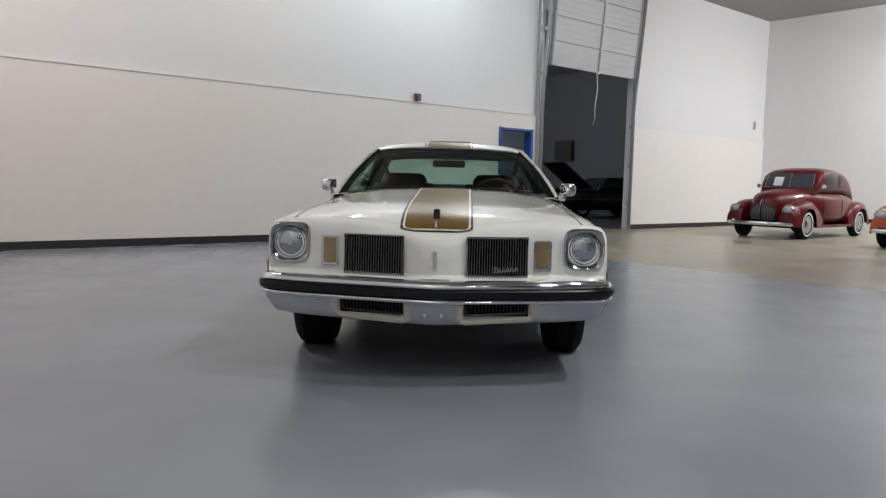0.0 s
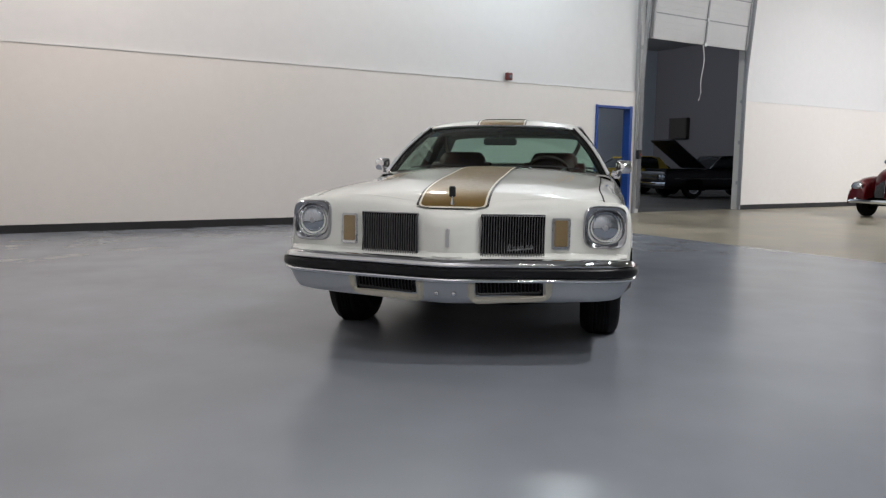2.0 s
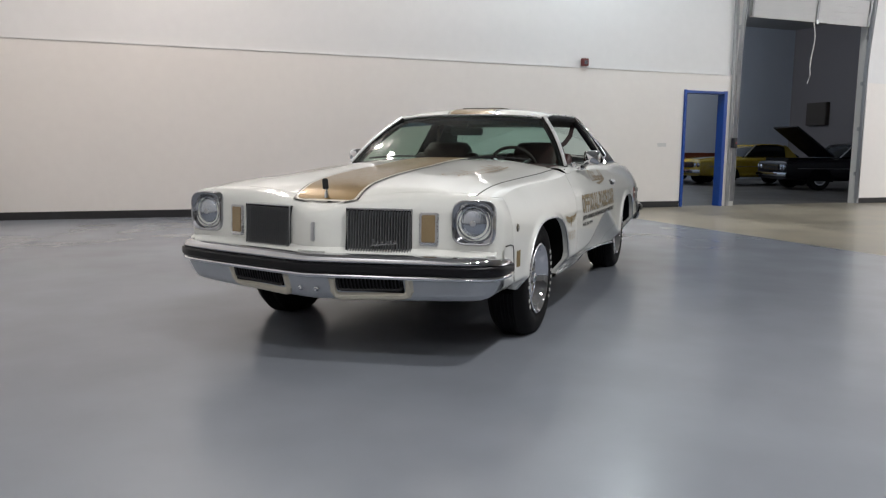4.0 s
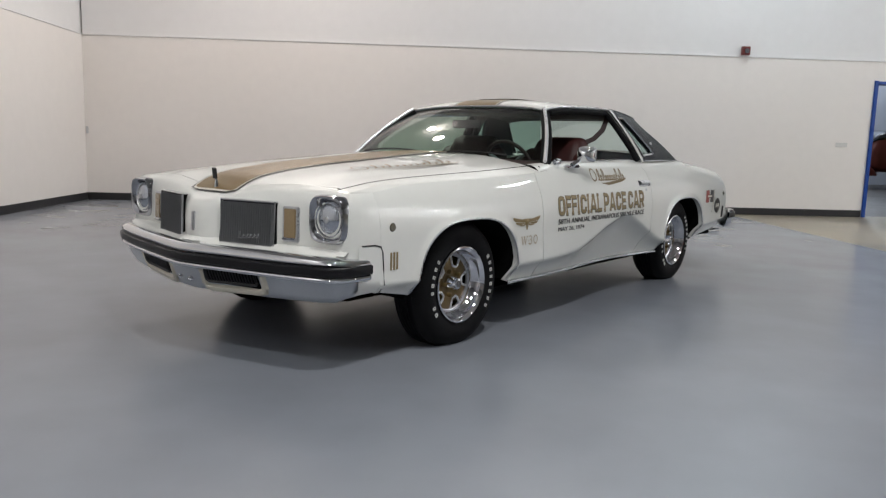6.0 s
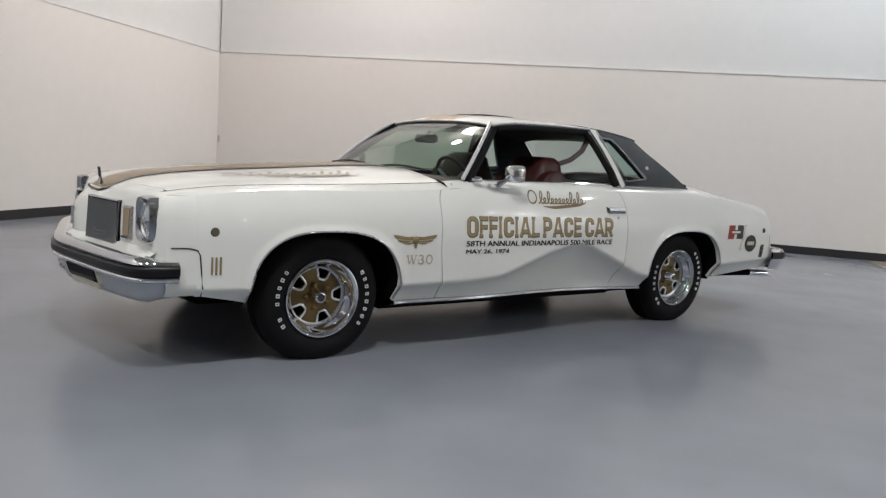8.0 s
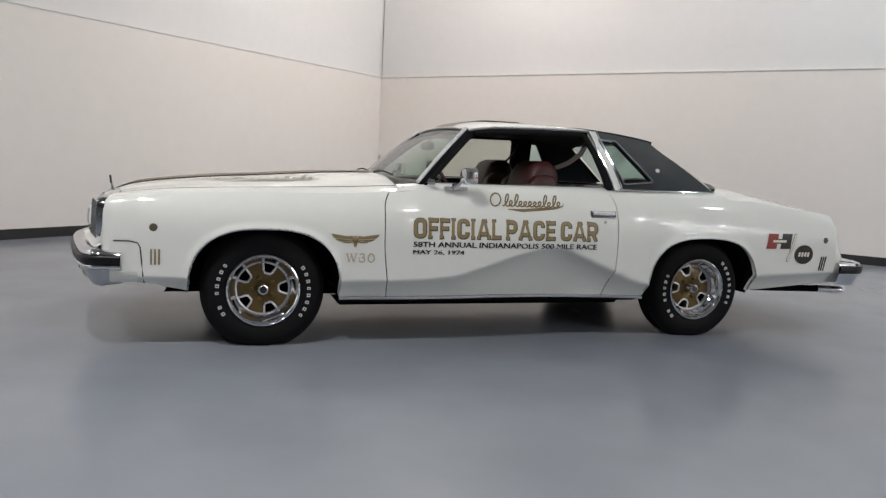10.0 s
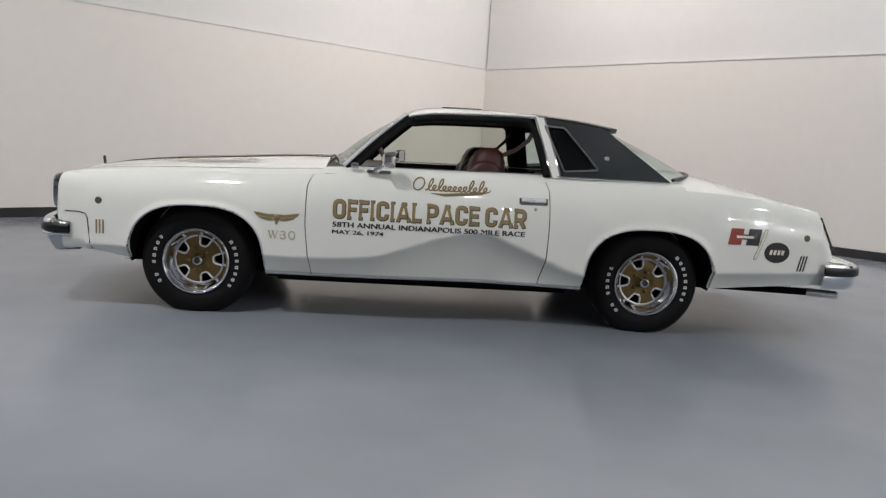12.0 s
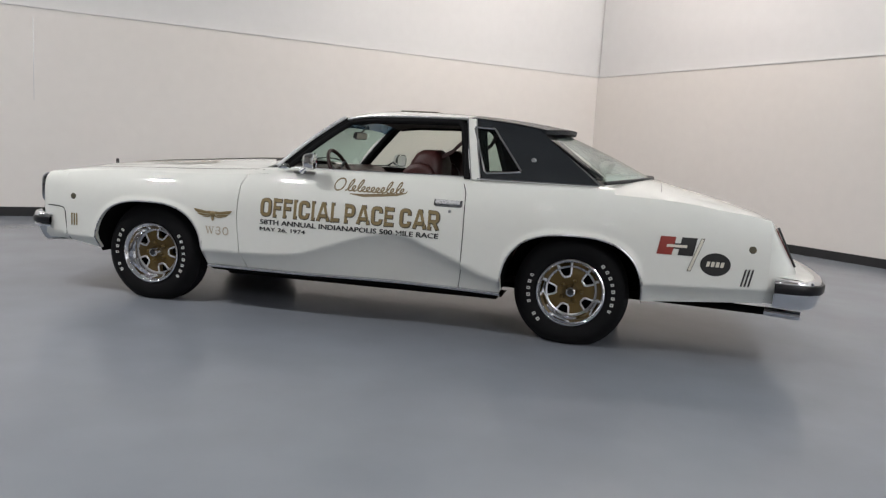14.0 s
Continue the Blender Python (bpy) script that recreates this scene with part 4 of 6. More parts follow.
    # raised white marks on the sidewall, as plain bars
    for start, pitch in ((-34 + turned, 9.3), (146 + turned, 9.3)):
        for k in range(8):
            if start > 60 + turned and k == 5:
                continue
            a = radians(start + k * pitch)
            wd, hb = radians((1.7, 2.1, 1.9, 2.2)[k % 4]), 0.0098
            for w0, w1, r0, r1 in ((-wd, -wd * 0.4, -hb, hb), (-wd * 0.4, wd, hb * 0.5, hb), (-wd * 0.4, wd, -hb, -hb * 0.5), (wd * 0.4, wd, -hb * 0.5, hb * 0.5)):
                bm = sheet([[(0.0045, (0.254 + r) * math.cos(t), (0.254 + r) * math.sin(t)) for t in lin(a + w0, a + w1, 3)] for r in (r0, r1)], (-1, 0, 0))
                part("sidewall_mark", bm, WHITE_LETTER, hub, thick=0.003)
    return hub


make_wheel(1, 0.0, 0.235, 0.902, -34, 34)
make_wheel(-1, 0.0, 0.235, 0.902)
make_wheel(1, 2.85, 0.245, 0.908, 0, 13)
make_wheel(-1, 2.85, 0.245, 0.908)
# unseen rails added under the cabin to block light from beneath the car
for s in (1, -1):
    part("light_block_rail", box(s * 0.62 - 0.06, s * 0.62 + 0.06, 0.46, 2.38, 0.192, 0.262, 0.01), WELL, coupe)
part("gearbox", box(-0.2, 0.2, 0.3, 1.6, 0.17, 0.25, 0.03), WELL, coupe)
part("silencer", box(-0.45, -0.2, 1.7, 2.3, 0.17, 0.26, 0.04), WELL, coupe)
part("axle", tube([(-0.7, 2.85, 0.32), (0.7, 2.85, 0.32)], 0.04, 10), WELL, coupe)
part("undertray", sheet([[(x, y, 0.235 + 0.03 * (abs(x) > 0.5)) for x in lin(-0.6, 0.6, 5)] for y in lin(-0.55, 3.9, 12)], (0, 1.5, 1)), WELL, coupe)
part("exhaust_pipe", tube([(0.60, 3.3, 0.29), (0.76, 3.98, 0.30)], 0.024, 12), WELL, coupe)
part("exhaust_tip", tube([(0.76, 3.98, 0.30), (0.80, 4.17, 0.294)], 0.027, 12), CHROME, coupe, "chrome exhaust tip")

# ---- front bumper: a blunt wedge in plan, wrapped round the corners
BPLAN = [(0.0, -1.112), (0.05, -1.111), (0.14, -1.10), (0.30, -1.07), (0.50, -1.032), (0.66, -0.998), (0.80, -0.962), (0.88, -0.93), (0.922, -0.89), (0.942, -0.84), (0.948, -0.745)]


def bumper_rows(profile, taper=None, plan=BPLAN):
    rows = []
    idx = [(k, -1) for k in range(len(plan) - 1, 0, -1)] + [(k, 1) for k in range(len(plan))]
    for k, s in idx:
        a, b = Vector(plan[max(k - 1, 0)]), Vector(plan[min(k + 1, len(plan) - 1)])
        d = (b - a).normalized() if k else Vector((1, 0))
        n = Vector((d.y, -d.x))
        e = k / (len(plan) - 1)
        row = []
        for o, z in profile:
            q = Vector(plan[k]) + n * o
            row.append((s * q.x, q.y, taper(z, e) if taper else z))
        rows.append(row)
    return rows


bumper = part("front_bumper", sheet(bumper_rows([(-0.07, 0.545), (-0.045, 0.553), (-0.025, 0.552), (-0.008, 0.545), (0.0, 0.533), (0.004, 0.522), (0.002, 0.513), (-0.004, 0.508), (-0.004, 0.462), (0.003, 0.456), (0.006, 0.448), (0.002, 0.438), (-0.02, 0.428)], lambda z, e: z + 0.012 * e - (0.026 * e ** 4 if z > 0.515 else 0.0)), (0, -0.4, 0.48)), CHROME, coupe, "chrome front bumper with a black rubber strip", 40)
part("rubber_strip", sheet(bumper_rows([(-0.004, 0.508), (0.010, 0.506), (0.016, 0.499), (0.016, 0.470), (0.010, 0.463), (-0.004, 0.461)], lambda z, e: z + 0.012 * e), (0, -0.4, 0.48)), STRIP_RUBBER, bumper, "black rubber bumper strip", 40)
part("lower_valance", sheet(bumper_rows([(-0.018, 0.430), (-0.03, 0.40), (-0.045, 0.36), (-0.065, 0.325), (-0.09, 0.315), (-0.2, 0.318)], lambda z, e: z + (0.43 - z) * 0.30 * e ** 2 + 0.012 * e), (0, -0.4, 0.5)), SILVER, bumper, "silver lower valance", 40)


def face_y(x, plan=BPLAN):
    return float(np.interp(abs(x), [p[0] for p in plan], [p[1] for p in plan]))


def nose_y(x):
    return float(np.interp(abs(x), [p[0] for p in NOSE], [p[1] for p in NOSE]))


def slab_on(x0, x1, z0, z1, y0f, depth, lean=0.0, bevel=0.006, n=2):
    """A box whose front face follows y0f(x), between x0 and x1."""
    bm = bmesh.new()
    rows = []
    for x in lin(x0, x1, n):
        y = y0f(x)
        rows.append([(x, y + depth, z0), (x, y, z0), (x, y + lean, z1), (x, y + lean + depth, z1)])
    vs = add_grid(bm, rows, None, True)
    bm.faces.new(vs[0][::-1])
    bm.faces.new(vs[-1])
    bmesh.ops.recalc_face_normals(bm, faces=bm.faces)
    if bevel:
        es = [e for e in bm.edges if e.calc_face_angle(0) > 0.6]
        bmesh.ops.bevel(bm, geom=es, offset=bevel, segments=2, affect="EDGES")
    return bm


for s in (1, -1):
    # air intakes in the valance, framed in ivory
    loop = [(0.13, 0.435), (0.128, 0.37), (0.14, 0.352), (0.16, 0.345), (0.30, 0.352), (0.47, 0.36), (0.495, 0.368), (0.508, 0.385), (0.512, 0.445)]
    part("intake_surround", tube([(s * x, face_y(x) + 0.035 + (0.44 - z) * 0.35, z) for x, z in loop], 0.026, 8), plain("ivory_bumper_paint", (0.62, 0.585, 0.49), 0.4, vary=0.03) if s == 1 else bpy.data.materials["ivory_bumper_paint"], bumper, "ivory intake surround")
    part("intake", slab_on(*(sorted((s * 0.155, s * 0.487))), 0.372, 0.438, lambda x: face_y(x) + 0.037, 0.03, -0.025, 0.0, 4), WELL, bumper, "black air intake")
    part("bumper_filler", sheet([[(s * x, yy, z) for yy, z in ((nose_y(x) + 0.02, 0.585), (nose_y(x) - 0.012, 0.572), (nose_y(x) - 0.03, 0.560), (face_y(x) + 0.062, 0.551), (face_y(x) + 0.055, 0.535))] for x in lin(0.0, 0.90, 24)], (s * 0.4, -0.9, 0.3)), PAINT, coupe)
    part("intake_edge", tube([(s * x, face_y(x) + 0.012 + (0.44 - z) * 0.3, z) for x, z in ((0.16, 0.43), (0.16, 0.385), (0.175, 0.376), (0.465, 0.388), (0.48, 0.397), (0.482, 0.44))], 0.007, 6), BLACK, bumper)
    for k in range(17):
        x = 0.175 + k * 0.0185
        part("intake_bar", slab_on(*sorted((s * x - 0.003, s * x + 0.003)), 0.382, 0.438, lambda q: face_y(q) + 0.028, 0.01, -0.021, 0.0), STRIP_RUBBER, bumper)
    part("bumper_end_panel", sheet([[(s * side_x(y, z), y, z) for z in lin(0.372, 0.60, 8)] for y in lin(-0.80, -0.655, 6)], (0, -0.7, 0.5)), PAINT, coupe, "", 50)
    part("panel_joint", tube([(s * (side_x(y, z) + 0.0005), y, z) for y, z in ((-0.630, 0.366), (-0.634, 0.41), (-0.640, 0.48), (-0.648, 0.565), (-0.66, 0.588), (-0.70, 0.598), (-0.78, 0.60))], 0.0035, 6), BLACK_DECAL, coupe)
    for x in (0.045,):
        part("bumper_bolt", lathe([(0.0, -0.012), (0.010, -0.010), (0.014, 0.0)], 12, "y"), CHROME, bumper, "chrome bolt").location = (s * x, face_y(x) + 0.034, 0.375)
    # grille
    x0, x1, z0, z1 = 0.166, 0.482, 0.533, 0.768
    gy = lambda x: nose_y(x) - 0.020
    g = part("grille", slab_on(*(sorted((s * x0, s * x1))), z0, z1, lambda x: gy(x) + 0.008, 0.05, 0.012, 0.0, 3), WELL, coupe, "upright bar grille in a thin bright frame")
    bars = 23
    for k in range(bars):
        x = x0 + 0.010 + (x1 - x0 - 0.02) * k / (bars - 1)
        part("bar", slab_on(*(sorted((s * (x - 0.0011), s * (x + 0.0011)))), z0 + 0.006, z1 - 0.008, lambda q: gy(q) - 0.012, 0.026, 0.012, 0.0), GRILLE_GREY, g)
    part("frame", tube([(s * x, gy(x) - 0.002 + (0.012 if z > 0.7 else 0), z) for x, z in ((x0, z0), (x0, z1), (x1, z1), (x1, z0), (x0, z0))], 0.006, 6), BEZEL, g, "grey grille frame")
    part("top_trim", slab_on(*(sorted((s * x0, s * x1))), z1, z1 + 0.007, lambda x: gy(x) + 0.006, 0.03, 0.0, 0.0), CHROME, g)
    # turn signal
    ts = part("turn_signal", slab_on(*(sorted((s * 0.517, s * 0.612))), 0.592, 0.757, lambda x: nose_y(x) - 0.010, 0.03, 0.004, 0.006), SATIN, coupe, "smoked amber turn signal in a bright bezel")
    part("bezel_sill", slab_on(*(sorted((s * 0.525, s * 0.604))), 0.600, 0.612, lambda x: nose_y(x) - 0.018, 0.02, 0.0, 0.003), CHROME, ts, "bright lower bezel edge")
    part("lens", slab_on(*(sorted((s * 0.531, s * 0.598))), 0.612, 0.746, lambda x: nose_y(x) - 0.014, 0.02, 0.004, 0.003), AMBER, ts, "amber lens")
    # headlight: squared bezel that wraps the corner, round lamp inside
    cx, cy, cz = 0.786, -0.872, 0.712
    def sq(r, o, n=40, p=4.2):
        row = []
        for k in range(n):
            a = 2 * math.pi * k / n
            c, si = math.cos(a), math.sin(a)
            q = r / (abs(c) ** p + abs(si) ** p) ** (1 / p)
            row.append((c * q, o, si * q))
        return row
    turn = pose(s * cx, cy, cz, 0, 0, s * 3)
    bez = part("headlight", sheet([sq(0.110, 0.05), sq(0.111, 0.03), sq(0.109, 0.012), sq(0.102, 0.0), sq(0.095, 0.002), sq(0.089, 0.012, p=3.2), sq(0.082, 0.03, p=2.0), sq(0.080, 0.04, p=2.0)], (0, 0.12, 0), True), BEZEL, coupe, "round headlight in a bright squared bezel", 40)
    bez.matrix_basis = turn
    part("lens", lathe([(0.0, 0.006), (0.03, 0.008), (0.055, 0.015), (0.072, 0.026), (0.078, 0.036)], 40, "y"), LENS, bez, "ribbed sealed-beam lens")
    part("retaining_ring", lathe([(0.073, 0.022), (0.079, 0.016), (0.084, 0.024), (0.084, 0.04)], 40, "y"), CHROME, bez)
    part("bulb_shield", lathe([(0.0, 0.001), (0.014, 0.003), (0.016, 0.0075)], 16, "y"), SATIN, bez)
    # side lights and their ribs
    part("side_marker", lathe([(0.0, 0.006), (0.017, 0.005), (0.022, 0.0)], 20), MARKER, fenders[s], "small round side marker").matrix_basis = pose(*side_point(-0.582, 0.672, 0.0, s), 0, 0, 0 if s > 0 else 180)
    part("side_marker", lathe([(0.0, 0.006), (0.017, 0.005), (0.022, 0.0)], 20), MARKER, quarters[s], "small round side marker").matrix_basis = pose(*side_point(3.85, 0.672, 0.0, s), 0, 0, 0 if s > 0 else 180)
    for y0, zz, mat, par in ((-0.598, (0.472, 0.556), GOLD_DECAL, fenders[s]), (3.80, (0.46, 0.56), BLACK_DECAL, quarters[s])):
        for k in range(3):
            y = y0 + k * 0.020
            part("side_rib", sheet([[side_point(y + o + (0.02 if y0 > 0 else 0) * (z - zz[0]) / 0.1, z, l, s) for o, l in ((0, 0.0005), (0.002, 0.005), (0.008, 0.005), (0.010, 0.0005))] for z in lin(*zz, 4)], (0, y, 0.6)), mat, par)

# centre badge on the nose, hood ornament
part("nose_badge", slab_on(-0.010, 0.010, 0.605, 0.70, lambda x: -1.043, 0.02, 0.006, 0.004), SATIN, coupe, "narrow upright nose badge")
orn = part("hood_ornament", tube([(0, -0.89, 0.80), (0, -0.895, 0.845), (0, -0.9, 0.86)], [0.016, 0.008, 0.006], 10), CHROME, coupe, "upright hood ornament")
part("plaque", box(-0.017, 0.017, -0.907, -0.897, 0.856, 0.912, 0.004, Matrix.Translation((0, -0.9, 0.86)) @ pose(0, 0, 0, 6) @ Matrix.Translation((0, 0.9, -0.86))), BLACK, orn, "dark ornament plaque")

# ---- rear bumper
RPLAN = [(0.0, 4.345), (0.3, 4.335), (0.6, 4.31), (0.80, 4.27), (0.89, 4.23), (0.94, 4.17), (0.952, 4.10), (0.948, 3.985)]
rb = part("rear_bumper", sheet(bumper_rows([(0.06, 0.515), (0.02, 0.516), (0.004, 0.510), (0.0, 0.498), (0.0, 0.435), (0.006, 0.42), (0.016, 0.38), (0.03, 0.352), (0.08, 0.345)], None, RPLAN), (0, 3.6, 0.47)), CHROME, coupe, "chrome rear bumper with a black rubber strip", 40)
part("rubber_strip", sheet(bumper_rows([(0.0, 0.496), (-0.012, 0.493), (-0.015, 0.486), (-0.015, 0.450), (-0.012, 0.442), (0.0, 0.438)], None, RPLAN), (0, 3.6, 0.47)), STRIP_RUBBER, rb, "black rubber bumper strip", 40)
for s in (1, -1):
    part("bumper_filler", sheet([[(s * x, float(np.interp(x, [p[0] for p in TAIL], [p[1] for p in TAIL])) - 0.02, 0.535), (s * x, float(np.interp(x, [p[0] for p in RPLAN[:-1]], [p[1] for p in RPLAN[:-1]])) - 0.045, 0.516)] for x in lin(0.0, 0.92, 16)], (0, 4.0, 0.3)), PAINT, coupe)
    part("bumper_filler", sheet([[(s * side_x(min(y, 3.95), z) - s * 0.006, y, z) for z in lin(0.40, 0.52, 5)] for y in lin(3.93, 4.08, 5)], (0, 4, 0.5)), PAINT, coupe)

# ---- mirrors, handles
for s in (1, -1):
    def mirror_ring(r, o):
        row = []
        for k in range(32):
            a = 2 * math.pi * k / 32
            c, si = math.cos(a), math.sin(a)
            q = r / (abs(c) ** 4.5 + abs(si) ** 4.5) ** (1 / 4.5)
            row.append((c * q, o, si * q * 0.88))
        return row
    mr = part("door_mirror", sheet([mirror_ring(r, o) for r, o in ((0.001, -0.056), (0.036, -0.052), (0.050, -0.038), (0.057, -0.01), (0.059, 0.016), (0.055, 0.02), (0.052, 0.015))], (0, 0, 0), True), CHROME, doors[s], "squared chrome door mirror on a curved stem", 50)
    mr.matrix_basis = pose(s * 0.958, 1.18 if s > 0 else 1.215, 1.016, 0, 0, 10 if s > 0 else -28)
    part("mirror_glass", sheet([mirror_ring(r, o) for r, o in ((0.001, 0.0155), (0.05, 0.016))], (0, -1, 0), True), plain("mirror_silver", (0.8, 0.82, 0.85), 0.04, metal=1.0, vary=0.01, rough_vary=0.01) if s == 1 else bpy.data.materials["mirror_silver"], mr)
    part("mirror_stem", tube([(s * 0.945, 1.16, 1.0), (s * 0.925, 1.12, 0.965), (s * 0.91, 1.09, 0.945)], [0.012, 0.012, 0.02], 8), CHROME, doors[s], "chrome mirror stem")
    part("mirror_foot", box(s * 0.895 - 0.02, s * 0.895 + 0.02, 1.03, 1.19, 0.93, 0.95, 0.008), CHROME, doors[s])
    if s == 1:
        rm = part("remote_knob", lathe([(0.0, 0.03), (0.018, 0.028), (0.022, 0.0), (0.018, -0.02)], 16, "y"), CHROME, doors[s])
        rm.location = (0.875, 0.955, 0.968)
    h = part("door_handle", sheet([[side_point(y, 0.819 + z, l, s) for z, l in ((-0.012, 0.002), (-0.011, 0.014), (-0.005, 0.022), (0.003, 0.021), (0.010, 0.012), (0.012, 0.002))] for y in lin(1.998, 2.152, 8)], (0, 2.1, 0.8)), BRIGHT, doors[s], "chrome door handle")
    part("handle_recess", sheet([[side_point(y, z, 0.0015, s) for z in (0.798, 0.832)] for y in lin(1.99, 2.16, 4)], (0, 2.1, 0.8)), BEZEL, h)
    lk = part("door_lock", lathe([(0.0, 0.005), (0.009, 0.004), (0.011, 0.0)], 16), SATIN, doors[s])
    lk.matrix_basis = pose(*side_point(2.09, 0.765, 0.0, s), 0, 0, 0 if s > 0 else 180)

# ---- cabin
part("cabin_floor", sheet([[(x, y, 0.32) for x in (-0.72, 0, 0.72)] for y in lin(0.4, 3.0, 5)], (0, 1, -1)), HEADLINER, coupe)
part("firewall", sheet([[(x, 0.80, z) for x in (-0.85, 0.85)] for z in (0.3, 0.94)], (0, 3, 0.6)), WELL, coupe)
part("parcel_shelf", sheet([[(x, y, 0.955 + 0.01 * (y - 2.8)) for x in lin(-0.70, 0.70, 3)] for y in (2.72, 3.2)], (0, 3, 0)), MAROON_DARK, coupe)
dash = bmesh.new()
rows = []
for x in lin(-0.80, 0.80, 15):
    y0 = 0.80 + 0.09 * (x / 0.8) ** 2
    rows.append([(x, y0, 0.95), (x, y0 + 0.10, 0.972), (x, y0 + 0.24, 0.955), (x, y0 + 0.28, 0.92), (x, y0 + 0.25, 0.80), (x, y0 + 0.28, 0.62)])
add_grid(dash, rows, (0, 0.8, 0.6))
part("dashboard", dash, MAROON_DARK, coupe, "dark maroon padded dashboard")
# steering wheel leaning towards the driver
sw_m = Matrix.Translation((0.38, 1.17, 0.93)) @ pose(0, 0, 0, -62)
bm = bmesh.new()
ring = [[((0.175 + 0.013 * math.cos(b)) * math.cos(a), (0.175 + 0.013 * math.cos(b)) * math.sin(a), 0.013 * math.sin(b)) for b in [2 * math.pi * j / 10 for j in range(10)]] for a in [2 * math.pi * k / 48 for k in range(49)]]
add_grid(bm, ring, None, True)
bmesh.ops.remove_doubles(bm, verts=bm.verts, dist=1e-5)
bmesh.ops.recalc_face_normals(bm, faces=bm.faces)
bmesh.ops.transform(bm, matrix=sw_m, verts=bm.verts)
steer = part("steering_wheel", bm, MAROON_DARK, coupe, "maroon-rimmed steering wheel")
for a in (90, 210, 330):
    part("spoke", tube([sw_m @ Vector((0.03 * math.cos(radians(a)), 0.03 * math.sin(radians(a)), -0.03)), sw_m @ Vector((0.172 * math.cos(radians(a)), 0.172 * math.sin(radians(a)), 0))], 0.012, 6), SATIN, steer)
part("steering_column", tube([sw_m @ Vector((0, 0, 0)), sw_m @ Vector((0, 0, -0.4))], [0.05, 0.04], 12), MAROON_DARK, steer)


def seat_block(name, x0, x1, prof, mat, label, crown=0.03):
    """A padded block: (y, z) outline swept from x0 to x1 with rounded sides."""
    bm = bmesh.new()
    rows = []
    cy, cz = sum(p[0] for p in prof) / len(prof), sum(p[1] for p in prof) / len(prof)
    for u in lin(-1, 1, 13):
        k = 1 - 0.24 * abs(u) ** 9
        x = (x0 + x1) / 2 + (x1 - x0) / 2 * u
        rows.append([(x, cy + (y - cy) * (k if abs(y - cy) < 9 else 1), cz + (z - cz) * k) for y, z in prof])
    vs = add_grid(bm, rows, None, True)
    bm.faces.new(vs[0][::-1])
    bm.faces.new(vs[-1])
    bmesh.ops.recalc_face_normals(bm, faces=bm.faces)
    return part(name, bm, mat, coupe, label, 50)


for x in (0.40, -0.40):
    seat_block("seat_cushion", x - 0.27, x + 0.27, [(1.28, 0.36), (1.27, 0.52), (1.34, 0.57), (1.6, 0.56), (1.80, 0.53), (1.82, 0.36)], MAROON, "maroon bucket seat cushion")
    seat_block("seat_back", x - 0.195, x + 0.195, [(1.64, 0.5), (1.665, 0.75), (1.69, 0.95), (1.72, 1.05), (1.755, 1.105), (1.80, 1.128), (1.87, 1.13), (1.915, 1.10), (1.935, 1.04), (1.94, 0.9), (1.89, 0.5)], MAROON, "maroon high-backed bucket seat")
    for o in (-1, 1):
        seat_block("seat_bolster", x + o * 0.215 - 0.055, x + o * 0.215 + 0.055, [(1.62, 0.5), (1.64, 0.72), (1.665, 0.90), (1.695, 0.985), (1.745, 1.03), (1.80, 1.042), (1.86, 1.03), (1.90, 0.98), (1.92, 0.88), (1.88, 0.5)], MAROON, "padded side bolster")
seat_block("rear_seat_back", -0.66, 0.66, [(2.53, 0.71), (2.56, 0.80), (2.60, 0.93), (2.66, 0.965), (2.74, 0.95), (2.72, 0.71)], MAROON, "maroon rear bench back")
seat_block("rear_seat_cushion", -0.43, 0.43, [(2.05, 0.36), (2.05, 0.52), (2.12, 0.56), (2.5, 0.52), (2.55, 0.36)], MAROON, "maroon rear bench cushion")
for s in (1, -1):
    part("door_trim", sheet([[(s * (min(side_x(y, 0.8), side_x(y, z)) - 0.10 - 0.02 * math.sin(z * 9)), y, z) for z in lin(0.36, 0.95, 8)] for y in lin(0.9, 2.36, 12)], (s * 2, 1.6, 0.6)), MAROON_DARK, coupe, "dark maroon inner door trim")
    part("window_crank_ledge", tube([(s * (side_x(y, 0.9) - 0.115), y, 0.95) for y in lin(0.95, 2.12, 8)], 0.016, 6), BLACK, coupe)
    part("seat_belt", sheet(band([(s * 0.61, 2.11, 1.275), (s * 0.60, 2.07, 1.19), (s * 0.57, 2.0, 1.125), (s * 0.52, 1.92, 1.085), (s * 0.47, 1.84, 1.03), (s * 0.45, 1.80, 0.93)], 0.019, (s * 0.6, -0.5, 0.5)), None), MAROON_DARK, coupe, "dark maroon shoulder belt", thick=0.003)
mir = part("inside_mirror", box(-0.125, 0.135, 1.155, 1.18, 1.172, 1.228, 0.01), BLACK, coupe, "black rear-view mirror")
part("mirror_glass", box(-0.115, 0.125, 1.1805, 1.182, 1.180, 1.22, 0.0), GLOSS_BLACK, mir)
part("mirror_bracket", tube([(0, 1.165, 1.22), (0, 1.228, 1.278)], 0.007, 6), BLACK, mir)

# ---- stripes and lettering


def hood_xy(x, y, lift):
    """A point on the hood over (x, y)."""
    a = abs(x) / 0.83
    b = 0.5
    for _ in range(12):
        p = hood_point(a, b, 1)
        a = min(0.99, max(0.0, a + (abs(x) - p[0]) / 0.83))
        b = min(1.0, max(0.0, b + (y - p[1]) / 1.7))
    p = hood_point(a, b, 1)
    return (x, y, p[2] + lift)


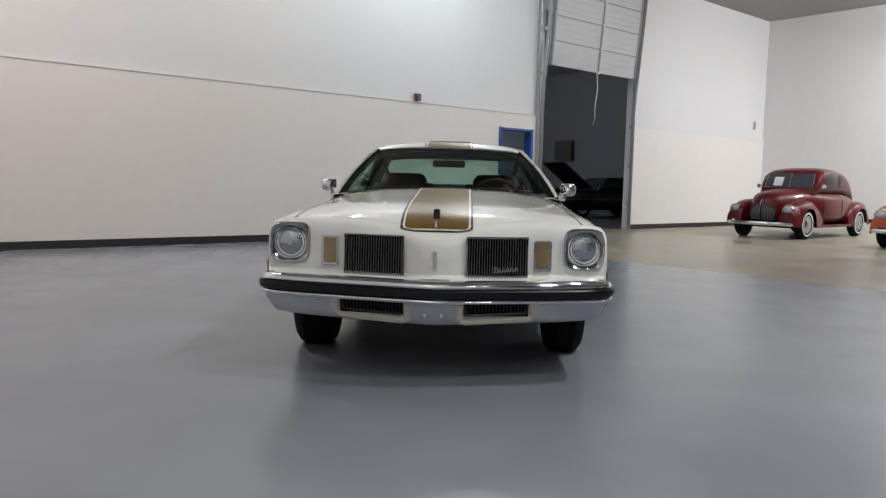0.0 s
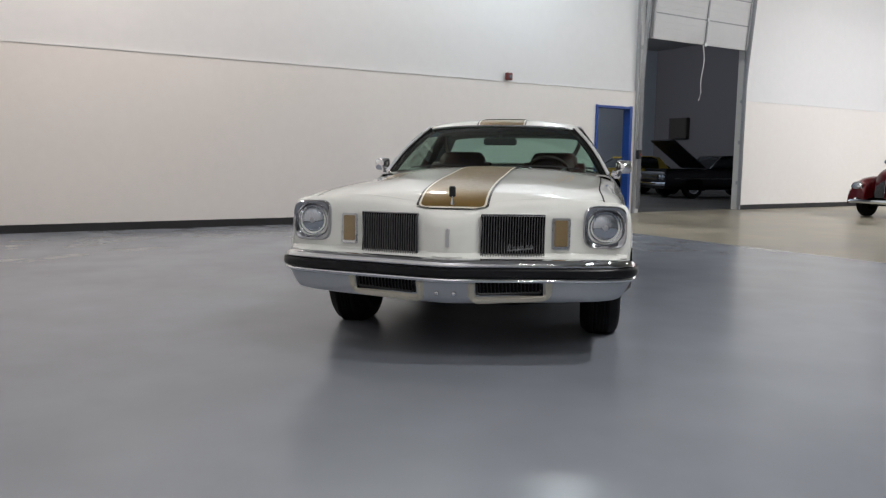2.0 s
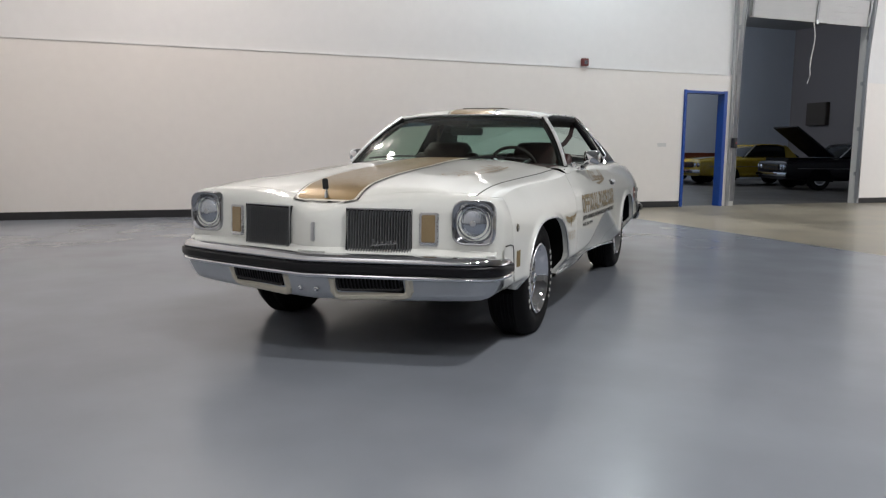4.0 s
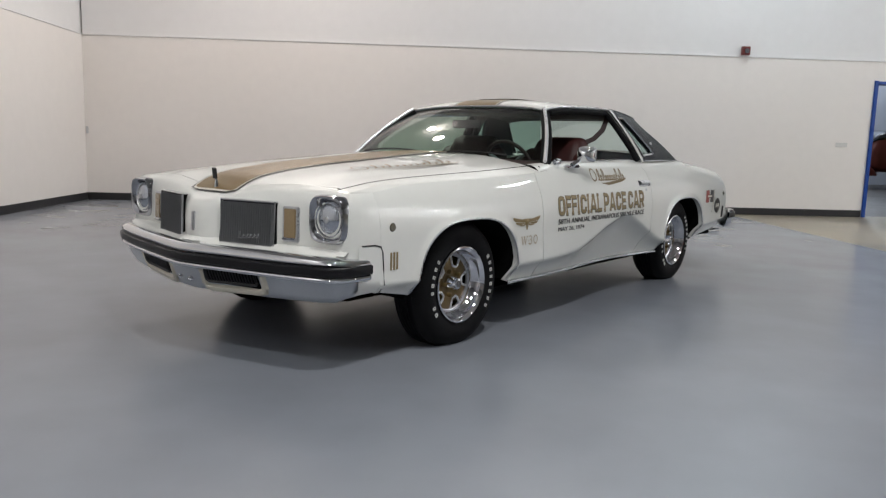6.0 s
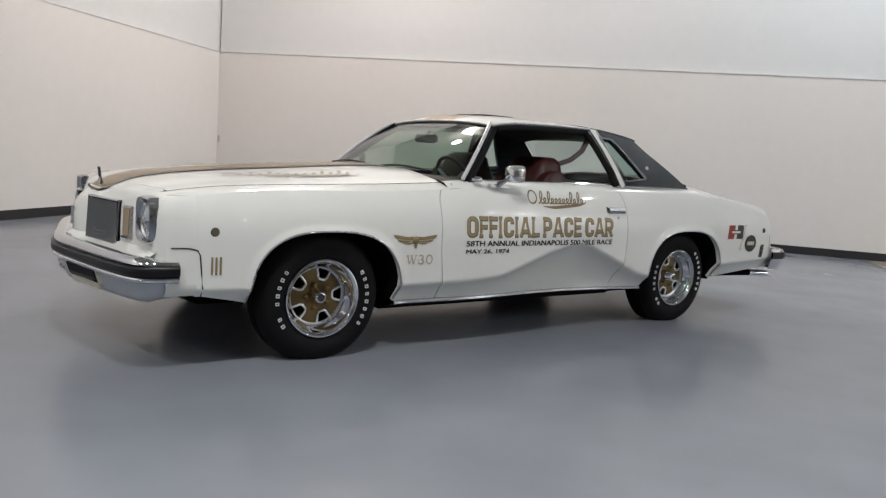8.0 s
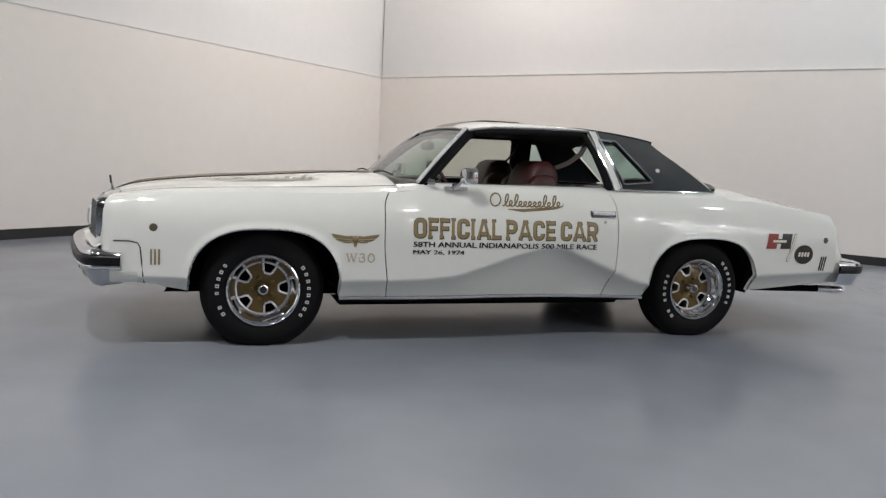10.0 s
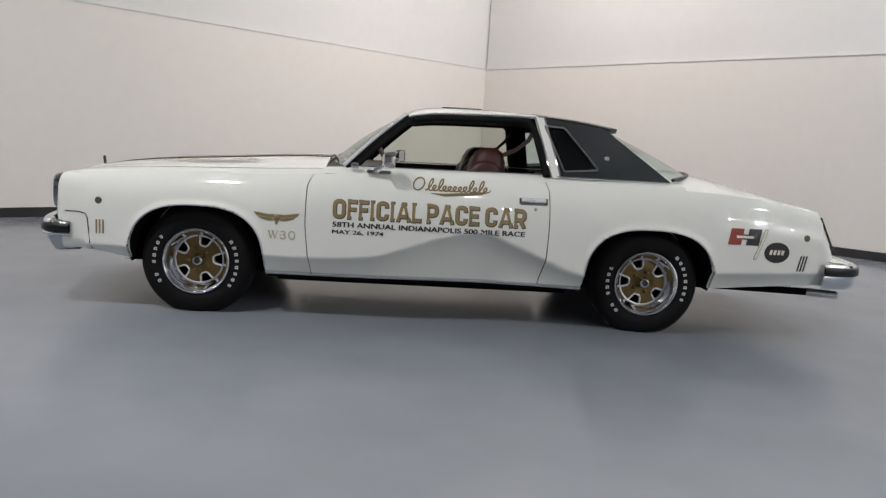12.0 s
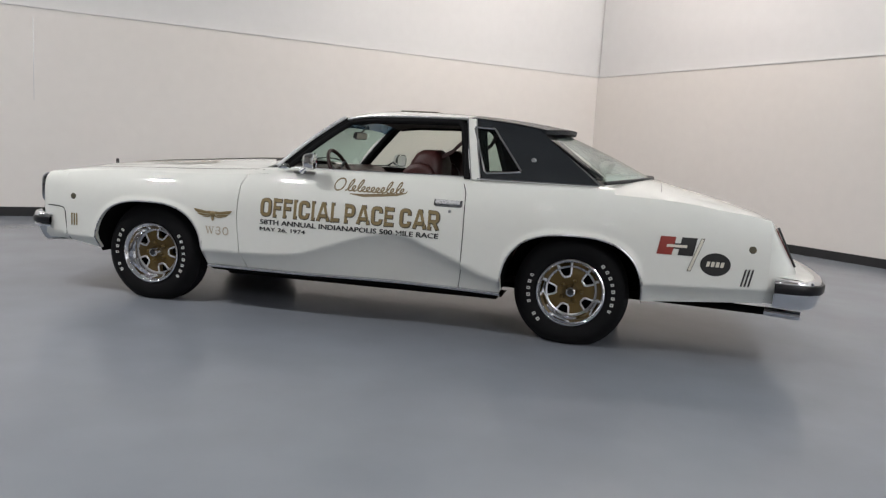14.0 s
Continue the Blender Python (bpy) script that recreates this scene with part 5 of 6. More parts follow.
def rounded_strip(x0, x1, y0, y1, r, nx, ny, f):
    """A strip across x from x0 to x1, whose corners at y0 are rounded by r, laid on f(x, y)."""
    rows = []
    ys = [y0 + r * (1 - math.cos(radians(t))) for t in lin(0, 90, 7)] + lin(y0 + r, y1, ny)[1:]
    for y in ys:
        inset = 0.0
        if y < y0 + r:
            inset = r - math.sqrt(max(0.0, r * r - (y0 + r - y) ** 2))
        rows.append([f(x, y) for x in lin(x0 + inset, x1 - inset, nx)])
    return sheet(rows, (0, (y0 + y1) / 2, 0))


part("stripe_border", rounded_strip(-0.192, 0.192, -0.934, 0.745, 0.04, 11, 40, lambda x, y: hood_xy(x, y, 0.003)), BLACK_DECAL, hood, "black stripe edge")
part("stripe_pinline", rounded_strip(-0.180, 0.180, -0.923, 0.745, 0.034, 11, 40, lambda x, y: hood_xy(x, y, 0.0045)), CREAM_DECAL, hood, "ivory pinline")
part("gold_stripe", rounded_strip(-0.169, 0.169, -0.913, 0.745, 0.028, 11, 40, lambda x, y: hood_xy(x, y, 0.006)), GOLD, hood, "gold hood stripe")
gm = [(0.30 + 0.13 * t + 0.010 * math.sin(12 * math.pi * t), nose_y(0.36) - 0.046 + 0.23 * (0.13 * t - 0.06), 0.592 + (0.030 if t < 0.15 else 0.016) * (0.5 - 0.5 * math.cos(12 * math.pi * t)) + 0.012 * t) for t in lin(0, 1, 73)]
part("grille_mark", tube(gm, 0.0036, 5), GRILLE_GREY, coupe, "small flowing bright mark on the grille")
rf = bpy.data.objects["roof"]


def roof_xy(x, y, lift):
    return roof_point(abs(x) / roof_w(y), y, 1 if x >= 0 else -1, lift)


for w, l, mat, nm in ((0.195, 0.0012, BLACK_DECAL, "roof_stripe_border"), (0.184, 0.0022, CREAM_DECAL, "roof_stripe_pinline"), (0.174, 0.0032, GOLD, "roof_gold_stripe")):
    part(nm, sheet([[roof_xy(x, y, l) for x in lin(-w, w, 9)] for y in lin(1.262, 2.12, 24)], (0, 1.7, 0)), mat, rf)
# low raised panel in the stripe
part("roof_hatch", rounded_strip(-0.17, 0.17, 1.51, 1.79, 0.05, 13, 14, lambda x, y: roof_xy(x, y, 0.010)), BROWN_DECAL, rf, "low raised dark roof panel", thick=0.008)


def on_side(bm, y0, z0, lift, s):
    """Carries flat lettering, drawn in x and y, onto the car's flank."""
    for v in bm.verts:
        y = y0 + v.co.x if s > 0 else y0 - v.co.x
        v.co = Vector(side_point(y, z0 + v.co.y, lift + v.co.z, s))
    for f in bm.faces:
        f.normal_update()
        if f.normal.x * s < 0:
            f.normal_flip()
    return bm


def split_letters(bm):
    """One mesh for each letter: islands that overlap along the line stay together."""
    bm.verts.ensure_lookup_table()
    seen, isles = set(), []
    for v in bm.verts:
        if v in seen:
            continue
        stack, isle = [v], []
        seen.add(v)
        while stack:
            q = stack.pop()
            isle.append(q)
            for e in q.link_edges:
                o = e.other_vert(q)
                if o not in seen:
                    seen.add(o)
                    stack.append(o)
        isles.append((min(q.co.x for q in isle), max(q.co.x for q in isle), isle))
    isles.sort(key=lambda i: i[0])
    groups = []
    for lo, hi, isle in isles:
        if groups and lo < groups[-1][1] - 0.3 * (hi - lo):
            groups[-1] = (groups[-1][0], max(hi, groups[-1][1]), groups[-1][2] + isle)
        else:
            groups.append((lo, hi, list(isle)))
    out = []
    for _, _, vs in groups:
        nb = bmesh.new()
        m = {v: nb.verts.new(v.co) for v in vs}
        for f in {f for v in vs for f in v.link_faces}:
            nb.faces.new([m[v] for v in f.verts])
        out.append(nb)
    bm.free()
    return out


def arc_path(pts, r):
    """A polyline whose inner corners are rounded by r."""
    out = [pts[0]]
    for a, b, c in zip(pts, pts[1:], pts[2:]):
        a, b, c = Vector(a), Vector(b), Vector(c)
        p, q = b + (a - b).normalized() * r, b + (c - b).normalized() * r
        out += [tuple(p * (1 - u) ** 2 + b * 2 * u * (1 - u) + q * u * u) for u in lin(0, 1, 7)]
    return out + [pts[-1]]


def stroke_letter(ch, w):
    """Centre lines of a bold square-shouldered capital, one high and w wide."""
    h, e, m = 0.1, w - 0.1, w / 2
    bowl = arc_path([(h, 0.9), (e, 0.9), (e, 0.42), (h, 0.42)], 0.22)
    return {"O": [arc_path([(m, 0.1), (h, 0.1), (h, 0.9), (e, 0.9), (e, 0.1), (m, 0.1)], 0.24)], "C": [arc_path([(e, 0.32), (e, 0.1), (h, 0.1), (h, 0.9), (e, 0.9), (e, 0.68)], 0.2)],
            "I": [[(m, 0), (m, 1)]], "F": [[(h, 0), (h, 1)], [(h, 0.9), (w, 0.9)], [(h, 0.5), (w * 0.9, 0.5)]], "L": [[(h, 0), (h, 1)], [(h, 0.1), (w, 0.1)]],
            "E": [[(h, 0), (h, 1)], [(h, 0.9), (w, 0.9)], [(h, 0.5), (w * 0.9, 0.5)], [(h, 0.1), (w, 0.1)]], "P": [[(h, 0), (h, 1)], bowl],
            "R": [[(h, 0), (h, 1)], bowl, [(w * 0.5, 0.42), (w - 0.1, 0.0)]], "A": [[(0.09, 0), (m - 0.02, 1)], [(w - 0.09, 0), (m + 0.02, 1)], [(w * 0.25, 0.27), (w * 0.75, 0.27)]]}[ch]


def stroke_text(body, width, height, half, grow):
    """One mesh for each capital of body, spread over width."""
    wide = {"O": 0.74, "C": 0.70, "I": 0.24, "F": 0.55, "L": 0.54, "E": 0.58, "P": 0.66, "R": 0.70, "A": 0.84}
    x, cells = 0.0, []
    for ch in body:
        if ch == " ":
            x += 0.26
            continue
        cells.append((ch, x))
        x += wide[ch] + (0.09 if ch in "LA" else 0.13)
    k = width / (x - 0.13)
    for ch, x0 in cells:
        bm = bmesh.new()
        for i, line in enumerate(stroke_letter(ch, wide[ch])):
            pts = [Vector(((x0 + a) * k, b * height, 0.0003 * i)) for a, b in line]
            if (pts[0] - pts[-1]).length > 0.001:
                pts[0] += (pts[0] - pts[1]).normalized() * grow
                pts[-1] += (pts[-1] - pts[-2]).normalized() * grow
            rows = band(pts, half + grow, (0, 0, 1))
            if (pts[0] - pts[-1]).length <= 0.001:
                rows[0] = rows[-1]
            add_grid(bm, rows)
        for v in bm.verts:
            v.co.y = min(max(v.co.y, -grow), height + grow)
        yield bm


def serif_strokes():
    """The strokes of W, a raised dot, 3 and 0 in a slender serif hand, one high: (centre line, half width) each."""
    thick, thin = 0.0042, 0.0021
    yield [([(0.16, 1.0), (0.46, 0.0)], thick), ([(0.46, 0.0), (0.72, 0.95)], thin), ([(0.66, 1.0), (0.98, 0.0)], thick), ([(0.98, 0.0), (1.26, 1.0)], thin), ([(0.0, 0.98), (0.34, 0.98)], thin), ([(0.52, 0.98), (0.82, 0.98)], thin), ([(1.10, 0.98), (1.42, 0.98)], thin)]
    yield [([(1.58, 0.44), (1.74, 0.44)], thick)]
    yield [([(1.98 + 0.27 * math.cos(t), 0.76 + 0.24 * math.sin(t)) for t in lin(2.7, -1.6, 14)], thick * 0.8), ([(1.96 + 0.34 * math.cos(t), 0.27 + 0.27 * math.sin(t)) for t in lin(1.6, -2.8, 16)], thick)]
    yield [([(3.10 + 0.38 * math.cos(t), 0.5 + 0.5 * math.sin(t)) for t in lin(0, math.pi, 14)], thick * 0.9), ([(3.10 + 0.38 * math.cos(t), 0.5 + 0.5 * math.sin(t)) for t in lin(math.pi, 2 * math.pi, 14)], thick * 0.9)]


for s in (1, -1):
    dr = doors[s]
    yA, yB = 0.842, 2.031
    start = yA if s > 0 else yB
    for bm in stroke_text("OFFICIAL PACE CAR", yB - yA, 0.118, 0.0098, 0.0042):
        part("lettering_edge", on_side(bm, start + s * 0.0025, 0.6435, 0.0018, s), BROWN_DECAL, dr)
    for bm in stroke_text("OFFICIAL PACE CAR", yB - yA, 0.118, 0.0098, 0.0):
        part("lettering", on_side(bm, start, 0.6455, 0.0034, s), GOLD_DECAL, dr)
    for body, span, hgt, z1 in (("58TH ANNUAL INDIANAPOLIS 500 MILE RACE", yB - yA, 0.031, 0.592), ("MAY 26, 1974", 0.315, 0.028, 0.546)):
        for bm in split_letters(text_mesh(body, span - 0.002, hgt, 0.0)):
            base = bm.copy()
            for k in (1, 2):
                twin = base.copy()
                for v in twin.verts:
                    v.co += Vector((0.0017 * k, 0.0007 * k, 0.0003 * k))
                more = bpy.data.meshes.new("weight")
                twin.to_mesh(more)
                twin.free()
                bm.from_mesh(more)
                bpy.data.meshes.remove(more)
            base.free()
            part("lettering", on_side(bm, start, z1, 0.002, s), BLACK_DECAL, dr)
    fy0 = 0.448 if s > 0 else 0.634
    for strokes in serif_strokes():
        bm = bmesh.new()
        for i, (line, half) in enumerate(strokes):
            add_grid(bm, band([(a * 0.048, b * 0.048, 0.0002 * i) for a, b in line], half, (0, 0, 1)))
        part("lettering", on_side(bm, fy0, 0.50, 0.002, s), PALE_DECAL, fenders[s])
    # winged badge: two swept wings and a disc
    for q in (1, -1):
        for wing, high in (([(0.008, 0.012), (0.02, 0.021), (0.045, 0.017), (0.09, 0.024), (0.138, 0.031), (0.132, 0.017), (0.118, 0.007), (0.08, 0.003), (0.04, -0.001), (0.008, 0.0)], 0.0025),
                           ([(0.008, -0.003), (0.04, -0.004), (0.08, 0.000), (0.114, 0.003), (0.106, -0.006), (0.088, -0.012), (0.05, -0.0135)], 0.0025), ([(0.008, -0.006), (0.048, -0.0155), (0.080, -0.0145), (0.062, -0.021), (0.036, -0.022), (0.016, -0.016)], 0.0025)):
            bm = flat_poly([(0.502 + q * a, b + 0.630) for a, b in wing], lambda a, b: side_point(a, b, high, s))
            for f in bm.faces:
                f.normal_update()
                if f.normal.x * s < 0:
                    f.normal_flip()
            part("badge_wing", bm, GOLD_DECAL, fenders[s], "gold feather row of the fender badge")
    part("badge_disc", lathe([(0.0, 0.007), (0.013, 0.006), (0.020, 0.0)], 18), GOLD_DECAL, fenders[s]).matrix_basis = pose(*side_point(0.502, 0.632, 0.0025, s), 0, 0, 0 if s > 0 else 180)
    part("badge_tail", on_side(flat_poly([(-0.014, 0), (0.014, 0), (0.006, -0.032), (-0.006, -0.032)], lambda a, b: (a, b, 0)), 0.502, 0.618, 0.0035, s), GOLD_DECAL, fenders[s])
    # flowing maker's mark on the door: a looped ribbon over a swash
    def looped(length, height):
        """A tall round ring, then a chain of tall and short slanted loops."""
        ring = [(height * (0.50 + 0.46 * math.cos(t) + 0.12 * math.sin(t)), height * (0.5 + 0.52 * math.sin(t))) for t in lin(2.2, 2.2 + 2.15 * math.pi, 30)]
        sizes = (1.0, 0.45, 1.0, 0.42, 0.40, 0.42, 0.40, 0.45, 1.0, 0.40, 1.0, 0.45)
        x0, step = height * 1.05, (length - height * 1.05) / len(sizes)
        chain = []
        for n, big in enumerate(sizes):
            for k in range(14):
                a = 2 * math.pi * k / 14
                h = height * big * (1 - math.cos(a)) / 2
                chain.append((x0 + (n + k / 14) * step + (0.020 + 0.20 * height * 0.45) * 0.6 * math.sin(a) + 0.42 * h, h))
        return ring, chain
    y0 = 1.325 if s > 0 else 1.815
    for mark in looped(0.455, 0.072):
        part("script_mark", on_side(sheet(band([(a, b, 0) for a, b in mark], 0.0046, (0, 0, 1)), (0, 0, -1)), y0, 0.846, 0.0025, s), SCRIPT, dr, "flowing bronze script mark")
    sw_pts = [(0.11, 0.0), (0.2, -0.006), (0.32, 0.004), (0.42, 0.012), (0.475, 0.026), (0.482, 0.04)]
    part("script_swash", on_side(sheet(band([(a, b, 0) for a, b in sw_pts], [0.002, 0.009, 0.009, 0.006, 0.004, 0.002], (0, 0, 1)), (0, 0, -1)), y0, 0.828, 0.002, s), SCRIPT, dr, "bronze swash")
    # marks on the quarter panel
    q0 = 3.324 if s > 0 else 3.54
    q = quarters[s]
    def slant_block(a0, a1, b0, b1, mat, lift, name, label="", lean=0.18):
        rows = [[(a + b * lean, b, 0) for a in lin(a0, a1, 4)] for b in lin(b0, b1, 8)]
        part(name, on_side(sheet(rows), q0, 0.613, lift, s), mat, q, label)
    slant_block(0.0, 0.085, 0.0, 0.104, RED_DECAL, 0.002, "mark_block", "dark red block of the slanted mark")
    slant_block(0.118, 0.203, 0.0, 0.104, BLACK_DECAL, 0.002, "mark_block", "black block of the slanted mark")
    slant_block(0.085, 0.118, 0.036, 0.068, BLACK_DECAL, 0.002, "mark_bar")
    slant_block(0.045, 0.158, 0.044, 0.060, CREAM_DECAL, 0.0034, "mark_bar")
    slant_block(0.206, 0.228, -0.088, 0.104, BROWN_DECAL, 0.002, "mark_line", "", 0.34)
    slant_block(0.209, 0.225, -0.084, 0.100, CREAM_DECAL, 0.0032, "mark_line", "slanted ivory line", 0.34)
    yc = 3.655
    part("oval_mark", on_side(flat_poly([(0.084 * math.cos(t), 0.066 * math.sin(t)) for t in [2 * math.pi * k / 36 for k in range(36)]], lambda a, b: (a, b, 0)), yc, 0.574, 0.002, s), BLACK_DECAL, q, "black oval mark")
    for k in range(4):
        part("mark_bar", on_side(flat_poly([(-0.052 + k * 0.026, -0.014), (-0.034 + k * 0.026, -0.014), (-0.028 + k * 0.026, 0.016), (-0.046 + k * 0.026, 0.016)], lambda a, b: (a, b, 0)), yc, 0.574, 0.0034, s), CREAM_DECAL, q)
    # script on the hood beside the stripe
    for line in looped(0.70, 0.10):
        pts = [hood_xy(s * (0.515 + 0.09 * a - b), -0.40 + a, 0.005) for a, b in line]
        part("hood_script", sheet(band(pts, 0.0055, (0, 0, 1)), (0, 0, 0)), SCRIPT, hood, "flowing bronze script mark")
    part("hood_swash", sheet(band([hood_xy(s * (0.54 + 0.09 * a - b), -0.40 + a, 0.005) for a, b in ((0.16, 0.0), (0.34, -0.006), (0.56, 0.0), (0.72, 0.015), (0.75, 0.03))], [0.002, 0.01, 0.011, 0.006, 0.002], (0, 0, 1)), (0, 0, 0)), SCRIPT, hood)
    part("handle_rim", tube([side_point(y, z, 0.002, s) for y, z in ((1.99, 0.832), (1.988, 0.80), (1.996, 0.794), (2.156, 0.794), (2.163, 0.80), (2.162, 0.832))], 0.0032, 6), CHROME, dr, "thin chrome handle surround")

# ---------------------------------------------------------------- other vehicles


def loft(stations, n=20, ref=None):
    """Rounded cross-sections along y: (y, half width, z bottom, z top, squareness)."""
    rows = []
    for y, w, z0, z1, p in stations:
        row = []
        for k in range(n):
            a = 2 * math.pi * k / n
            c, s = math.cos(a), math.sin(a)
            row.append((w * math.copysign(abs(c) ** (2 / p), c), y, (z0 + z1) / 2 + (z1 - z0) / 2 * math.copysign(abs(s) ** (2 / p), s)))
        rows.append(row)
    bm = bmesh.new()
    vs = add_grid(bm, rows, None, True)
    bm.faces.new(vs[0][::-1])
    bm.faces.new(vs[-1])
    bmesh.ops.recalc_face_normals(bm, faces=bm.faces)
    return bm


def far_wheel(car, x, y, r, w, white, s):
    hub = part("wheel", lathe([(0.0, 0.012), (r * 0.25, 0.008), (r * 0.42, -0.004), (r * 0.58, 0.0), (r * 0.6, -0.03), (r * 0.55, -w)], 28), BEZEL, car, "bright steel wheel")
    hub.matrix_basis = pose(s * x, y, r, 0, 0, 0 if s > 0 else 180)
    part("tyre", lathe([(r * 0.58, -0.01), (r * 0.7, 0.006), (r * 0.9, 0.0), (r, -0.03), (r, -w + 0.03), (r * 0.85, -w), (r * 0.55, -w)], 32), RUBBER, hub)
    if white:
        part("whitewall", lathe([(r * 0.69, 0.008), (r * 0.74, 0.010), (r * 0.80, 0.008)], 32), WHITE_LETTER, hub, "broad white sidewall band")
    return hub


def teardrop(x, y0, y1, zmax, wid, cut_z, wheel_y, wheel_r, s, power=0.45):
    """A bulbous fender: long rounded shell, open over the wheel."""
    rows = []
    for t in lin(0, 1, 56):
        y = y0 + (y1 - y0) * t
        f = math.sin(math.pi * (0.06 + 0.9 * t)) ** (power if t < 0.489 else 0.62)
        z1 = cut_z + (zmax - cut_z) * f
        w = wid * (0.35 + 0.65 * f)
        d = abs(y - wheel_y)
        zb = cut_z if d > wheel_r else wheel_r * 0.95 + math.sqrt(max(0.0, wheel_r ** 2 - d * d)) * 0.98
        zb = min(zb, z1 - 0.02)
        row = []
        for a in lin(0, math.pi * 0.95, 10):
            c, si = math.cos(a), math.sin(a)
            z = zb + (z1 - zb) * si ** 0.75
            row.append((s * (x + w * c), y, z if c > -0.4 else max(zb, z)))
        rows.append(row)
    rows.insert(0, [(s * x, y0 - 0.03, cut_z + 0.13)] * 10)
    rows.append([(s * x, y1 + 0.03, cut_z + 0.1)] * 10)
    return sheet(rows, (s * x, (y0 + y1) / 2, 0.2))


def old_coupe(m, paint, label):
    """A rounded pre-war coupe that faces its own -y."""
    car = thing("vintage_coupe", m, label, "car", "show cars in the hall")
    body = part("body", loft([(-0.54, 0.12, 0.46, 0.80, 2.2), (-0.51, 0.22, 0.42, 0.89, 2.4), (-0.44, 0.31, 0.40, 0.97, 2.6), (-0.2, 0.43, 0.36, 1.05, 2.6), (0.3, 0.55, 0.34, 1.10, 2.8), (0.62, 0.66, 0.32, 1.12, 3.0), (0.8, 0.73, 0.30, 1.11, 3.2), (1.3, 0.78, 0.28, 1.09, 3.4),
                              (1.8, 0.78, 0.28, 1.08, 3.4), (2.45, 0.70, 0.36, 1.05, 3.0), (3.0, 0.60, 0.40, 0.95, 2.6), (3.4, 0.44, 0.46, 0.80, 2.4), (3.58, 0.25, 0.5, 0.68, 2.2)], 28), paint, car, "", 60)
    shell = [(0.60, 0.63, 0.96, 1.10, 3), (0.70, 0.67, 0.96, 1.32, 3.8), (0.82, 0.69, 0.96, 1.50, 4.0), (1.0, 0.71, 0.96, 1.575, 3.8), (1.3, 0.73, 0.96, 1.61, 3.4), (1.75, 0.72, 0.96, 1.60, 3.2), (2.1, 0.69, 0.96, 1.555, 3.0), (2.4, 0.64, 0.95, 1.43, 2.8), (2.75, 0.56, 0.92, 1.20, 2.5), (3.15, 0.44, 0.84, 0.96, 2.4)]
    cabin = part("cabin", loft(shell, 36), paint, car, "", 60)
    def cabin_x(y, z):
        w, z0, z1, p = (float(np.interp(y, [q[0] for q in shell], [q[i] for q in shell])) for i in (1, 2, 3, 4))
        t = min(0.99, abs(z - (z0 + z1) / 2) / ((z1 - z0) / 2))
        return w * (1 - t ** p) ** (1 / p)
    def screen_y(x, z):
        for y in lin(0.58, 1.1, 60):
            z1, p, w = (float(np.interp(y, [q[0] for q in shell], [q[i] for q in shell])) for i in (3, 4, 1))
            top = (0.96 + z1) / 2 + (z1 - 0.96) / 2 * max(0.0, 1 - (abs(x) / w) ** p) ** (1 / p) if abs(x) < w else 0
            if top > z:
                return y
        return 1.1
    # opaque panes: dark cabin and blue-grey reflection are put into their colours
    dark = bpy.data.materials.get("dim_cabin_glass") or plain("dim_cabin_glass", (0.014, 0.017, 0.02), 0.09, vary=0.2, spec=0.4)
    pale = bpy.data.materials.get("reflection_tinted_glass") or plain("reflection_tinted_glass", (0.05, 0.06, 0.075), 0.08, vary=0.3, scale=3, spec=0.6, coat=0.4)
    def body_x(y, z):
        hull = ((-0.54, 0.12, 0.46, 0.80, 2.2), (0.3, 0.55, 0.34, 1.10, 2.8), (0.62, 0.66, 0.32, 1.12, 3.0), (0.8, 0.73, 0.30, 1.11, 3.2), (1.3, 0.78, 0.28, 1.09, 3.4), (1.8, 0.78, 0.28, 1.08, 3.4), (2.45, 0.70, 0.36, 1.05, 3.0))
        w, z0, z1, p = (float(np.interp(y, [q[0] for q in hull], [q[i] for q in hull])) for i in (1, 2, 3, 4))
        return w * (1 - min(0.99, abs(z - (z0 + z1) / 2) / ((z1 - z0) / 2)) ** p) ** (1 / p)
    for s in (1, -1):
        for y in (0.86, 1.74):
            part("door_seam", tube([(s * (body_x(y, z) + 0.001), y, z) for z in lin(0.34, 1.03, 9)], 0.005, 5), WELL, car)
        part("belt_crease", tube([(s * (body_x(y, 0.97) + 0.001), y, 0.97) for y in lin(0.5, 2.4, 12)], 0.008, 6), paint, car, "raised belt line")
        part("windshield_pane", sheet([[(s * x, screen_y(x, z) - 0.012, z) for x in lin(0.025, 0.545, 8)] for z in lin(1.15, 1.46, 7)], (0, 1.4, 1.2)), pale, cabin, "split windshield pane with bluish reflection in its colour")
        part("pane_frame", tube([(s * x, screen_y(x, z) - 0.016, z) for x, z in ((0.02, 1.14), (0.25, 1.14), (0.55, 1.15), (0.55, 1.3), (0.52, 1.46), (0.25, 1.475), (0.02, 1.475), (0.02, 1.14))], 0.008, 6), CHROME, cabin)
        for y0, y1, zt, nm in ((0.95, 1.52, 1.47, "side_window"), (1.64, 1.93, 1.43, "rear_side_window")):
            part(nm, sheet([[(s * (cabin_x(y, z) + 0.008), y, z) for z in lin(1.15, zt, 6)] for y in lin(y0, y1, 8)], (0, 1.2, 1.2)), dark, cabin, "dark side window")
        part("window_moulding", tube([(s * (cabin_x(y, 1.12) + 0.006), y, 1.12) for y in lin(0.75, 2.0, 8)], 0.006, 6), paint, cabin)
        part("front_fender", teardrop(0.60, -0.62, 0.95, 0.86, 0.235, 0.28, 0.0, 0.35, s, 0.26), paint, car, "bulbous front fender", 35, 0.012)
